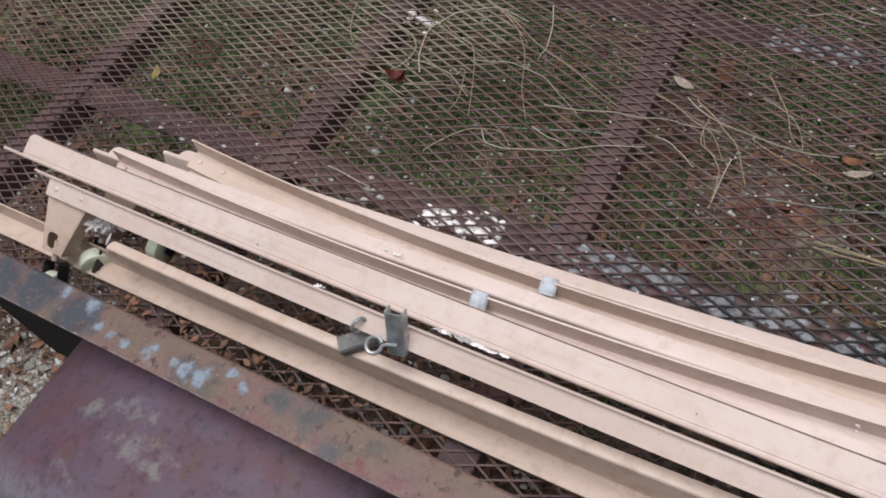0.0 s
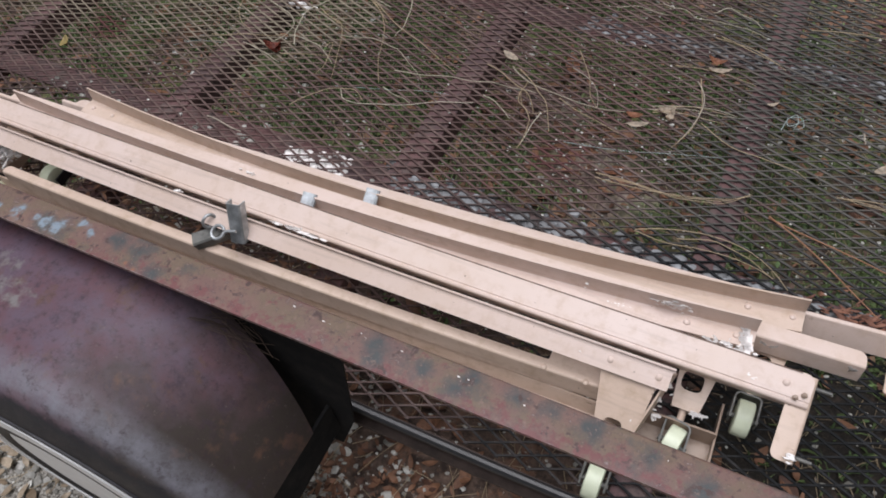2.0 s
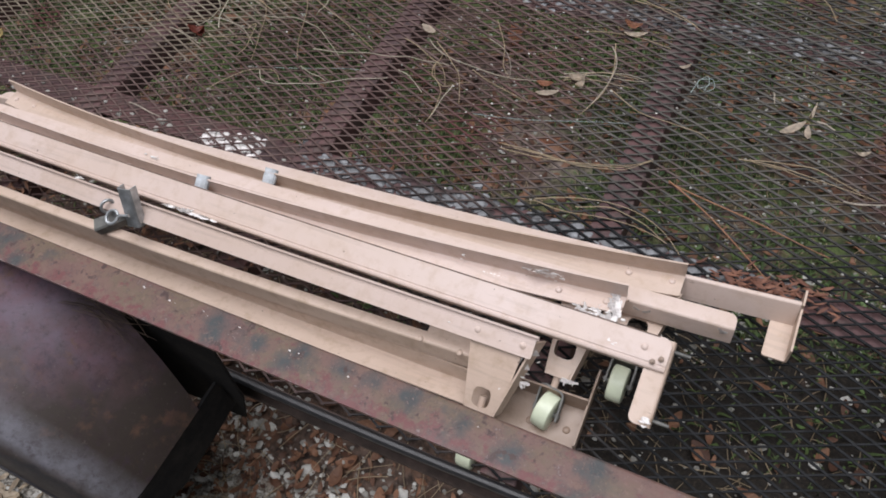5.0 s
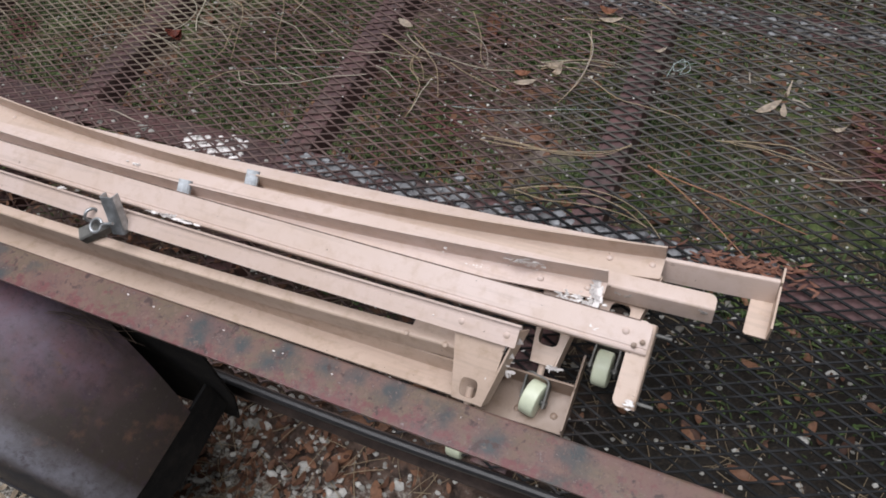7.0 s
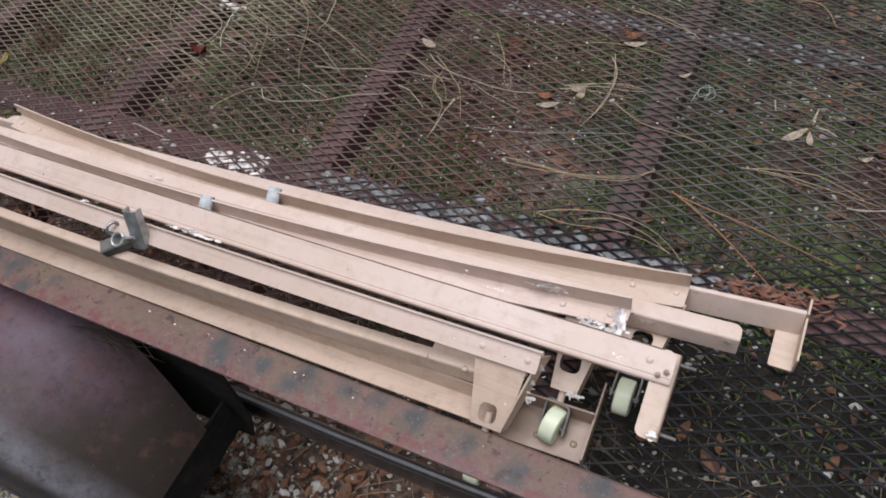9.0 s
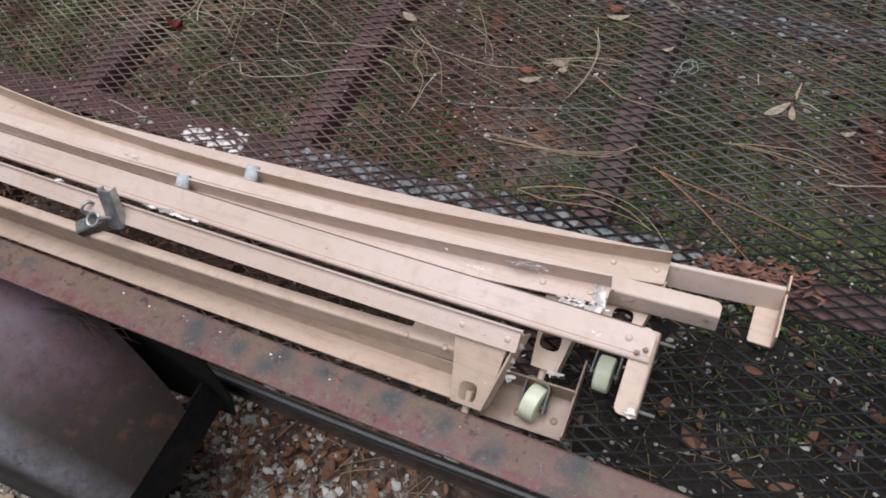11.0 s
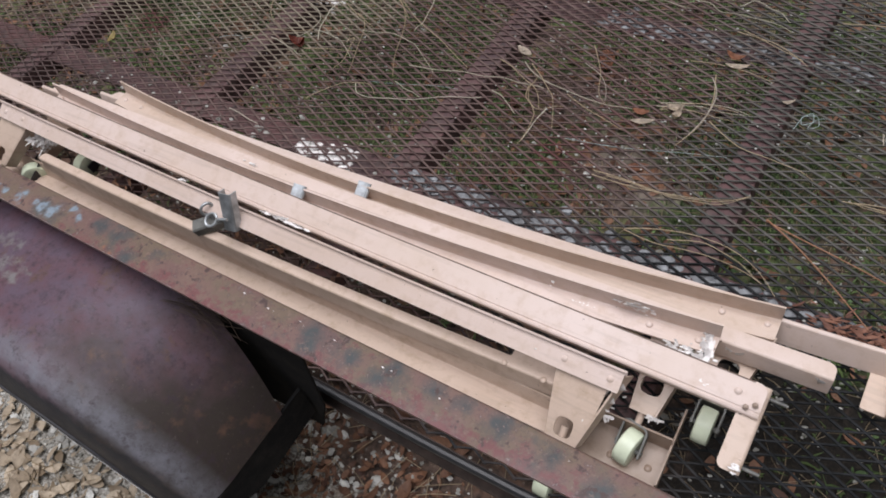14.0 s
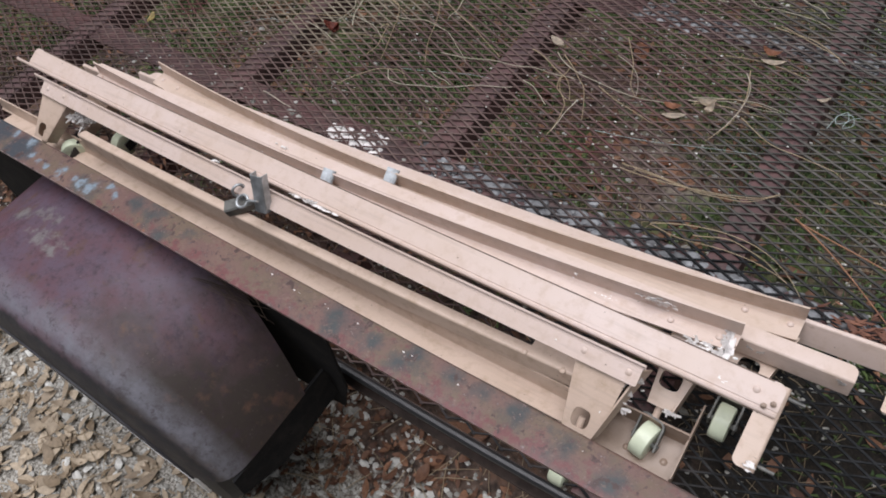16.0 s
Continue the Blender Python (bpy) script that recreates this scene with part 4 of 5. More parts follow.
crumple((0.386, 0.311, 0.4135), (1, 0, 0), (0, -0.9, -0.4), 0.014, 0.004, 7, railE, 87, 0.007, 0.5)
crumple((0.452, 0.4452, 0.441), (1, 0.03, 0), (0, -0.1, 1), 0.014, 0.008, 6, railE2, 89, 0.008, 0.3)
crumple((0.568, 0.4545, 0.438), (1, 0.03, 0), (0, -0.1, 1), 0.006, 0.008, 4, railE2, 90, 0.007, 0.3)

FLECKS = (
    (railE, (-0.522, 0.384, 0.4665), 0.006, 0.010, 6), (railE, (-0.404, 0.386, 0.4665), 0.010, 0.006, 8), (railE2, (-0.470, 0.430, 0.4575), 0.016, 0.005, 9),
    (railC, (-0.53, 0.318, 0.4985), 0.014, 0.003, 10), (railD, (-0.449, 0.370, 0.5035), 0.018, 0.005, 9), (railD, (-0.404, 0.366, 0.5020), 0.004, 0.003, 3),
    (railE, (0.18, 0.4185, 0.485), 0.006, 0.010, 8), (railE, (0.245, 0.410, 0.4700), 0.05, 0.006, 10), (railF, (0.30, 0.505, 0.4200), 0.06, 0.008, 7),
    (railA, (-0.345, 0.250, 0.3575), 0.007, 0.006, 6), (railC, (0.197, 0.3070, 0.4826), 0.05, 0.006, 6), (railD, (0.20, 0.352, 0.4965), 0.10, 0.012, 9),
)
for k, (rail, at, ru, rv, n) in enumerate(FLECKS):
    smear("paint_smear", at, (1, 0.02, 0), D_U if rail is railD else (0, 1, 0), ru * 0.7, rv, n, rail, 40 + k, 0.0026)
SCRATCH = material("scratch", plain((0.20, 0.145, 0.11), 0.6, 120, 0.4, 0.3))
for k, (rail, at, v, rv) in enumerate(((railD, (-0.653, 0.365, 0.5020), D_U, 0.011), (railC, (-0.887, 0.3080, 0.4832), C_U, 0.009), (railD, (-0.796, 0.344, 0.4925), (1, 0, 0), 0.007), (railD, (-0.15, 0.350, 0.4950), (1, 0.2, 0), 0.006), (railC, (0.104, 0.3120, 0.4858), (1, 0, 0), 0.007))):
    smear("scratch", at, Vector(v), Vector(v).cross(Vector((0, 0, 1))), rv, 0.0012, 9, rail, 70 + k, 0.0022, SCRATCH, "brown scratch through the paint")

# ---- ground ----
def ground_height(x, y):
    return 0.012 * noise.noise((x * 2.1, y * 2.1, 3.0)) + 0.006 * noise.noise((x * 9.0, y * 9.0, 1.0)) - 0.006


def axis_steps(lo, hi, fine, far):
    out = list(np.arange(lo, hi, fine))
    step, p = fine, lo
    left = []
    while p > -far:
        step *= 1.5
        p -= step
        left.append(p)
    p, step = out[-1], fine
    while p < far:
        step *= 1.5
        p += step
        out.append(p)
    return left[::-1] + out


def ground_sheet():
    xs, ys = axis_steps(-3.2, 1.8, 0.03, 300), axis_steps(-1.0, 3.0, 0.03, 300)
    verts = [(x, y, ground_height(x, y) if abs(x) < 8 and abs(y) < 8 else -0.006) for y in ys for x in xs]
    n = len(xs)
    faces = [(j * n + i, j * n + i + 1, (j + 1) * n + i + 1, (j + 1) * n + i) for j in range(len(ys) - 1) for i in range(n - 1)]
    me = bpy.data.meshes.new("ground")
    me.from_pydata(verts, [], faces)
    me.materials.append(SOIL)
    smooth(me, 60)
    return tagged(new("ground", me), "bare sandy soil with grass, leaves and crushed shell", "ground", kind="structure")


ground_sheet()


def raw(name, verts, faces, mat, label, category, flat=False):
    me = bpy.data.meshes.new(name)
    me.from_pydata(verts, [], faces)
    me.materials.append(mat)
    if not flat:
        smooth(me, 50)
    return tagged(new(name, me), label, category, kind="stuff")


def scatter_shell():
    r = random.Random(4)
    verts, faces = [], []
    while len(verts) < 230000:
        x, y = r.uniform(-1.75, 0.95), r.uniform(-0.75, 1.9)
        keep = 1.0 if y < 0.06 else 0.75 if y < 0.20 else 0.26
        keep *= 0.35 + 0.9 * max(0, noise.noise((x * 3, y * 3, 7)) + 0.35)
        if r.random() > keep:
            continue
        size = r.uniform(0.003, 0.008) if r.random() < 0.88 else r.uniform(0.008, 0.017)
        if y > 0.35:
            size *= 0.8
        z = ground_height(x, y) + size * 0.25
        a0, flat = r.uniform(0, 6.3), r.uniform(0.35, 0.8)
        tx, ty = r.uniform(-0.5, 0.5), r.uniform(-0.5, 0.5)
        k = len(verts)
        for ring, (h, q) in enumerate(((-0.5, 0.7), (0.2, 1.0), (0.6, 0.55))):
            for i in range(6):
                a = a0 + i * 1.0472 + r.uniform(-0.25, 0.25)
                rr = size * q * r.uniform(0.7, 1.15)
                px, py = rr * math.cos(a), rr * math.sin(a) * 0.8
                verts.append((x + px, y + py, z + size * h * flat + px * tx + py * ty))
        for ring in range(2):
            for i in range(6):
                m = (i + 1) % 6
                faces.append((k + ring * 6 + i, k + ring * 6 + m, k + ring * 6 + 6 + m, k + ring * 6 + 6 + i))
        faces.append(tuple(k + 12 + i for i in range(6)))
    raw("shell_gravel", verts, faces, SHELL, "crushed white shell gravel strewn on the soil", "gravel", True)


scatter_shell()


def leaf_points(length, width, curl, r, n=6):
    """A curled leaf blade: rows of left, middle and right points."""
    rows = []
    for i in range(n + 1):
        s = i / n
        w = width * math.sin(math.pi * min(1, s * 0.92 + 0.05)) ** 0.8 * 0.5
        z = curl * (s - 0.5) ** 2 * length
        lift = w * r * 0.7
        rows.append(((s - 0.5) * length, -w, z + lift, w, z))
    return rows


def add_leaf(verts, faces, m, length, width, curl, side):
    k = len(verts)
    rows = leaf_points(length, width, curl, side)
    for x, lo, lift, hi, z in rows:
        for p in ((x, lo, lift), (x, 0, z), (x, hi, lift)):
            verts.append(tuple(m @ Vector(p)))
    for i in range(len(rows) - 1):
        a = k + i * 3
        faces.append((a, a + 1, a + 4, a + 3))
        faces.append((a + 1, a + 2, a + 5, a + 4))


def scatter_leaves(name, seed, count, y0, y1, low, high, mat, label):
    r = random.Random(seed)
    verts, faces = [], []
    for n in range(count):
        x, y = r.uniform(-2.6, 1.1), r.uniform(y0, y1)
        if noise.noise((x * 2.2, y * 2.2, seed * 1.3)) < r.uniform(-0.5, 0.35):
            continue
        if x > 0.15 and 0.15 < y < 0.70 and r.random() < 0.6:
            continue
        m = pose(x, y, ground_height(x, y) + r.uniform(0.004, 0.014), r.uniform(-22, 22), r.uniform(-22, 22), r.uniform(0, 360))
        ln = r.uniform(low, high)
        add_leaf(verts, faces, m, ln, ln * r.uniform(0.28, 0.55), r.uniform(-0.5, 1.3), r.uniform(-0.6, 0.8))
    raw(name, verts, faces, mat, label, name.replace("_", " "))


TANLEAF = material("tan_leaf", varied((0.20, 0.145, 0.090), (0.56, 0.46, 0.34), 0.65, 120))
scatter_leaves("leaf_litter", 9, 6000, 0.02, 2.1, 0.015, 0.055, DEADLEAF, "brown dead leaves lying under the trailer")
WEED = material("weed_leaf", varied((0.045, 0.09, 0.026), (0.18, 0.29, 0.09), 0.6, 60))
scatter_leaves("weeds", 12, 9000, 0.50, 2.3, 0.006, 0.020, WEED, "small green weed leaves close to the soil")
scatter_leaves("leaf_litter", 10, 7400, -0.75, -0.08, 0.012, 0.056, TANLEAF, "tan dead leaves lying on the shell gravel")
scatter_leaves("leaf_litter", 14, 3600, -0.10, 0.20, 0.006, 0.030, DEADLEAF, "small brown leaf pieces lying beside the wheel")


def scatter_grass():
    r = random.Random(5)
    verts, faces = [], []
    n = 0
    while n < 40000:
        x, y = r.uniform(-3.0, 1.3), r.uniform(0.45, 2.4)
        if noise.noise((x * 2.3 + 5, y * 2.3, 2)) + 0.5 * noise.noise((x * 7, y * 7, 4)) < r.uniform(-0.25, 0.35):
            continue
        if (x > 0.25 and y < 0.72 or y < 0.62) and r.random() < 0.85:
            continue
        n += 1
        z = ground_height(x, y) - 0.003
        a, h, w = r.uniform(0, 6.3), r.uniform(0.008, 0.045), r.uniform(0.0012, 0.0036)
        lean = r.uniform(0.2, 1.3) * h
        dx, dy = math.cos(a), math.sin(a)
        k = len(verts)
        for s, ww in ((0, 1), (0.5, 0.85), (1, 0.1)):
            px, py, pz = x + dx * lean * s * s, y + dy * lean * s * s, z + h * s * (1 - 0.25 * s)
            verts += [(px - dy * w * ww, py + dx * w * ww, pz), (px + dy * w * ww, py - dx * w * ww, pz)]
        faces += [(k, k + 1, k + 3, k + 2), (k + 2, k + 3, k + 5, k + 4)]
    raw("grass", verts, faces, GRASS, "short green grass growing under the trailer", "grass")


scatter_grass()


# ---- loose things on the deck ----
def bar_gravel(name, x0, x1, y, n, mat, seed, size, label):
    """Small stones caught on the long bar, under the mesh."""
    r = random.Random(seed)
    verts, faces = [], []
    for _ in range(n):
        x, yy = r.uniform(x0, x1), y + r.gauss(0, 0.016)
        s = size * r.uniform(0.5, 1.2)
        k, a0 = len(verts), r.uniform(0, 6)
        for h, q in ((-0.1, 1.0), (0.35, 0.85), (0.55, 0.4)):
            for i in range(7):
                a = a0 + i * 0.8976
                rr = s * q * r.uniform(0.75, 1.2)
                verts.append((x + rr * math.cos(a), yy + rr * math.sin(a) * 0.7, DECK - 0.0133 + s * h * 0.8))
        for ring in (0, 7):
            for i in range(7):
                m = (i + 1) % 7
                faces.append((k + ring + i, k + ring + m, k + ring + 7 + m, k + ring + 7 + i))
        faces.append(tuple(k + 14 + i for i in range(7)))
    return raw(name, verts, faces, mat, label, "gravel", True)


GREYSTONE = material("grey_stone", varied((0.09, 0.09, 0.093), (0.29, 0.30, 0.315), 0.45, 90))
bar_gravel("caught_gravel", -0.30, 0.66, 0.606, 330, GREYSTONE, 3, 0.012, "grey stones caught on the bar under the mesh")
bar_gravel("caught_gravel", -0.1, 1.0, 1.222, 240, GREYSTONE, 4, 0.012, "grey stones caught on the far bar under the mesh")
bar_gravel("caught_gravel", -1.25, -0.3, 0.59, 40, SHELL, 6, 0.008, "pale shell bits caught on the bar under the mesh")
bar_gravel("paint_lumps", -0.53, -0.38, 0.588, 85, PAINT, 5, 0.0085, "lumps of dried white paint under the mesh")
bar_gravel("paint_lumps", -0.83, -0.74, 1.055, 26, PAINT, 8, 0.009, "lumps of dried white paint under the mesh")


def curve_points(p, q, s, z, n, r):
    """A smooth curve through three places, with a little lift."""
    out = []
    for i in range(n + 1):
        t = i / n
        a, b, c = (1 - t) * (1 - 2 * t), 4 * t * (1 - t), t * (2 * t - 1)
        x, y = a * p[0] + b * q[0] + c * s[0], a * p[1] + b * q[1] + c * s[1]
        out.append((x, y, z + 0.006 * math.sin(t * 3.1 + r) ** 2))
    return out


def needle(points, mat, name, label, category, radius, seed, z=DECK + 0.0015):
    bm = bmesh.new()
    tube(bm, curve_points(*points, z, 12, seed), radius, 5, 0.55)
    ob = part(name, bm, mat)
    return tagged(ob, label, category, "litter on the mesh deck")


DRY = "long dry pine needle lying curled on the mesh deck"
STRANDS = (
    ((0.09, 0.75), (0.26, 0.76), (0.37, 0.81)), ((0.51, 0.86), (0.63, 0.86), (0.74, 0.84)), ((0.20, 0.65), (0.35, 0.69), (0.47, 0.62)),
    ((0.14, 0.97), (0.20, 1.00), (0.28, 1.01)), ((0.14, 0.96), (0.21, 0.98), (0.28, 0.98)), ((0.21, 1.25), (0.30, 1.22), (0.36, 1.18)),
)
for i, pts in enumerate(STRANDS):
    needle(pts, NEEDLE, "pine_needle", DRY, "pine needle", 0.0009, i)


def needle_path(mat, radius, *places):
    """A dry needle that lies on the mesh along the places, with a little lift between them."""
    r = random.Random(int(1000 * abs(places[0][0] + places[-1][1])))
    pts, n = [], len(places)
    for i in range(n - 1):
        a, b, c, d = (Vector((*places[min(max(k, 0), n - 1)], 0)) for k in (i - 1, i, i + 1, i + 2))
        for k in range(5):
            t = k / 5
            pts.append(0.5 * (2 * b + (c - a) * t + (2 * a - 5 * b + 4 * c - d) * t * t + (3 * b - a - 3 * c + d) * t ** 3))
    pts.append(Vector((*places[-1], 0)))
    lift, ph = r.uniform(0.001, 0.006), r.uniform(0, 3)
    pts = [Vector((p.x, p.y, DECK + 0.0012 + lift * math.sin(ph + i * 0.5) ** 2)) for i, p in enumerate(pts)]
    bm = bmesh.new()
    tube(bm, pts, radius, 5, 0.6)
    return tagged(part("pine_needle", bm, mat), DRY, "pine needle", "litter on the mesh deck")


PALENEEDLE = material("pale_needle", varied((0.40, 0.36, 0.27), (0.60, 0.56, 0.44), 0.5, 60))
needle_path(PALENEEDLE, 0.0013, (-0.869, 1.022), (-0.787, 0.994), (-0.745, 0.960), (-0.738, 0.916), (-0.769, 0.860))
needle_path(PALENEEDLE, 0.0014, (-0.698, 0.889), (-0.729, 0.951), (-0.736, 1.020), (-0.702, 1.077), (-0.638, 1.116), (-0.550, 1.100))
needle_path(PALENEEDLE, 0.0012, (-0.519, 1.158), (-0.495, 1.094), (-0.484, 1.038), (-0.486, 1.000))
needle_path(NEEDLE, 0.0010, (-0.616, 1.113), (-0.557, 1.065), (-0.513, 0.997), (-0.485, 0.920), (-0.443, 0.844))
needle_path(NEEDLE, 0.0010, (-0.610, 1.115), (-0.506, 1.044), (-0.396, 0.989), (-0.295, 0.931))
needle_path(NEEDLE, 0.0010, (-0.660, 1.134), (-0.596, 1.100), (-0.563, 1.072), (-0.525, 1.038))
needle_path(PALENEEDLE, 0.0010, (-0.607, 0.954), (-0.549, 0.970), (-0.477, 0.965), (-0.421, 0.934), (-0.357, 0.885))
needle_path(NEEDLE, 0.0010, (-0.662, 1.011), (-0.626, 0.990), (-0.589, 0.918), (-0.550, 0.814))
needle_path(NEEDLE, 0.0010, (-0.717, 1.036), (-0.660, 1.007), (-0.592, 0.979))
needle_path(NEEDLE, 0.0010, (-0.591, 0.705), (-0.556, 0.764), (-0.515, 0.793), (-0.475, 0.798), (-0.445, 0.775))
needle_path(PALENEEDLE, 0.0011, (-0.509, 0.790), (-0.487, 0.765), (-0.448, 0.766), (-0.372, 0.789), (-0.279, 0.835), (-0.216, 0.856))
needle_path(PALENEEDLE, 0.0010, (-0.424, 0.829), (-0.384, 0.817), (-0.346, 0.808))
needle_path(PALENEEDLE, 0.0011, (-0.425, 0.887), (-0.328, 0.907), (-0.244, 0.922), (-0.177, 0.931), (-0.105, 0.931))
needle_path(NEEDLE, 0.0009, (-0.941, 1.040), (-0.913, 0.967), (-0.876, 0.921), (-0.824, 0.896))
needle_path(NEEDLE, 0.0009, (-0.914, 0.851), (-0.834, 0.876), (-0.735, 0.914))
needle_path(PALENEEDLE, 0.0010, (-0.824, 0.854), (-0.781, 0.847), (-0.731, 0.833), (-0.696, 0.820))
needle_path(PALENEEDLE, 0.0009, (-0.728, 0.914), (-0.666, 0.913), (-0.615, 0.891), (-0.571, 0.856))
needle_path(NEEDLE, 0.0009, (-0.712, 0.849), (-0.655, 0.867), (-0.564, 0.892))
needle_path(NEEDLE, 0.0009, (-0.622, 0.906), (-0.613, 0.927), (-0.591, 0.857), (-0.592, 0.815))
needle_path(NEEDLE, 0.0010, (-0.241, 0.985), (-0.168, 0.951), (-0.113, 0.916), (-0.085, 0.869))
needle_path(PALENEEDLE, 0.0011, (-0.185, 0.998), (-0.149, 0.970), (-0.084, 0.949), (0.030, 0.936), (0.088, 0.946))
needle_path(NEEDLE, 0.0010, (-0.167, 0.997), (-0.114, 0.951), (-0.073, 0.910), (-0.036, 0.832))
needle_path(NEEDLE, 0.0011, (-0.136, 0.927), (-0.129, 0.896), (-0.095, 0.865), (-0.082, 0.834), (-0.077, 0.761))
needle_path(PALENEEDLE, 0.0010, (-0.073, 0.877), (-0.076, 0.830), (-0.078, 0.762))
needle_path(NEEDLE, 0.0009, (-0.133, 0.958), (-0.134, 0.922), (-0.113, 0.882), (-0.086, 0.872), (-0.042, 0.897))
needle_path(PALENEEDLE, 0.0010, (-0.208, 0.888), (-0.174, 0.876), (-0.149, 0.858), (-0.125, 0.840))
needle_path(NEEDLE, 0.0009, (-0.052, 0.935), (0.010, 0.908), (0.095, 0.881))
needle_path(NEEDLE, 0.0009, (-0.066, 1.100), (-0.019, 1.028), (0.005, 0.967), (0.031, 0.935))
needle_path(NEEDLE, 0.0010, (0.089, 0.761), (0.219, 0.758), (0.304, 0.769), (0.370, 0.810))
needle_path(NEEDLE, 0.0009, (0.117, 0.757), (0.236, 0.755), (0.312, 0.766), (0.367, 0.806))
needle_path(PALENEEDLE, 0.0009, (0.134, 0.981), (0.231, 1.015), (0.300, 1.011))
needle_path(PALENEEDLE, 0.0008, (0.129, 0.970), (0.219, 0.997), (0.294, 1.002))
needle_path(NEEDLE, 0.0010, (0.204, 1.099), (0.227, 1.014), (0.224, 0.937), (0.202, 0.880))
needle_path(NEEDLE, 0.0009, (0.239, 0.962), (0.326, 0.916), (0.399, 0.910), (0.453, 0.890))
needle_path(NEEDLE, 0.0009, (0.142, 1.124), (0.222, 1.135), (0.315, 1.118))
needle_path(NEEDLE, 0.0011, (0.199, 1.247), (0.276, 1.237), (0.346, 1.201))
needle_path(PALENEEDLE, 0.0009, (-0.041, 1.283), (0.015, 1.300), (0.080, 1.289))
needle_path(PALENEEDLE, 0.0010, (0.056, 1.330), (0.110, 1.320), (0.155, 1.300), (0.221, 1.305), (0.301, 1.282))
needle_path(PALENEEDLE, 0.0011, (0.174, 1.335), (0.206, 1.360), (0.260, 1.335), (0.288, 1.313))
needle_path(NEEDLE, 0.0010, (0.384, 1.346), (0.492, 1.366), (0.568, 1.355), (0.604, 1.292))
needle_path(NEEDLE, 0.0010, (0.528, 0.865), (0.602, 0.881), (0.657, 0.876), (0.714, 0.848))
needle_path(NEEDLE, 0.0009, (0.528, 0.865), (0.578, 0.859), (0.647, 0.853))
needle_path(NEEDLE, 0.0009, (0.199, 0.649), (0.272, 0.646), (0.367, 0.657), (0.444, 0.638))
needle_path(NEEDLE, 0.0009, (0.274, 0.662), (0.338, 0.679), (0.394, 0.665), (0.444, 0.638))
for i, pts in enumerate((((0.41, 0.77), (0.56, 0.73), (0.69, 0.70)), ((0.41, 0.77), (0.53, 0.69), (0.61, 0.62)))):
    needle(pts, REDNEEDLE, "pine_needle", "long reddish pine needle lying across the mesh deck", "pine needle", 0.0014, i)
TWIG = material("twig", plain((0.38, 0.33, 0.27), 0.7, 60, 0.3, 0.4))
needle(((-0.74, 0.605), (-0.69, 0.60), (-0.64, 0.592)), TWIG, "twig", "short pale twig lying on the mesh deck", "twig", 0.0017, 1)
needle(((0.69, 0.82), (0.73, 0.83), (0.80, 0.845)), TWIG, "twig", "short pale twig lying on the mesh deck", "twig", 0.0017, 2)
needle(((0.20, 1.09), (0.23, 1.01), (0.21, 0.90)), TWIG, "twig", "bent pale twig lying on the mesh deck", "twig", 0.0014, 3)
needle(((-0.06, 1.04), (0.0, 1.0), (0.03, 0.94)), TWIG, "twig", "thin brown twig lying on the mesh deck", "twig", 0.0009, 3)
STRING = material("string", plain((0.36, 0.44, 0.42), 0.6, 60, 0.5, 0.2))
needle(((0.00, 0.82), (0.14, 0.85), (0.30, 0.89)), STRING, "string", "pale teal plastic string lying on the mesh deck", "string", 0.0006, 2, DECK - 0.006)
needle(((-0.53, 0.80), (-0.40, 0.84), (-0.28, 0.865)), STRING, "string", "pale plastic string lying on the mesh deck", "string", 0.0006, 2, DECK - 0.006)
needle(((-0.99, 0.79), (-0.94, 0.82), (-0.88, 0.84)), STRING, "string", "pale plastic string lying on the mesh deck", "string", 0.0006, 3, DECK - 0.006)


def add_deck_leaf(x, y, yaw, length, width, mat, label, curl=0.8, side=0.5, tilt=0.0):
    verts, faces = [], []
    add_leaf(verts, faces, pose(0, 0, 0, 0, tilt, yaw), length, width, curl, side)
    low = min(v[2] for v in verts)
    bm = bmesh.new()
    vs = [bm.verts.new((v[0] + x, v[1] + y, v[2] - low + DECK + 0.001)) for v in verts]
    for f in faces:
        bm.faces.new([vs[k] for k in f])
    bmesh.ops.solidify(bm, geom=bm.faces[:], thickness=0.0006)
    return tagged(part("leaf", bm, mat, None, "", 60), label, "leaf", "litter on the mesh deck")


add_deck_leaf(-0.203, 1.030, -24, 0.046, 0.019, PALELEAF, "pale dry oval leaf lying on the mesh deck", 0.3, 0.12)
add_deck_leaf(0.121, 0.919, 22, 0.046, 0.015, PALELEAF, "pale dry oval leaf lying on the mesh deck", 0.4, 0.2)
add_deck_leaf(0.166, 0.972, 20, 0.036, 0.020, PALELEAF, "crumpled pale leaf lying on the mesh deck", 1.6, 1.2)
add_deck_leaf(0.176, 0.958, 75, 0.032, 0.016, PALELEAF, "crumpled pale leaf lying on the mesh deck", 2.2, 1.0)
add_deck_leaf(0.108, 0.942, 10, 0.034, 0.017, ORANGELEAF, "orange-brown leaf lying on the mesh deck", 0.8, 0.4)
add_deck_leaf(0.234, 1.140, 15, 0.048, 0.015, PALELEAF, "pale dry leaf lying on the mesh deck", 0.6, 0.3)
add_deck_leaf(0.222, 1.164, -5, 0.040, 0.019, ORANGELEAF, "curled orange leaf lying on the mesh deck", 1.4, 0.6)
add_deck_leaf(0.581, 0.968, 48, 0.056, 0.017, PALELEAF, "pale dry leaf lying on the mesh deck", 0.4, 0.2)
add_deck_leaf(0.606, 1.006, 84, 0.062, 0.007, PALELEAF, "thin upturned pale leaf stalk on the mesh deck", 1.2, 0.8, 20)
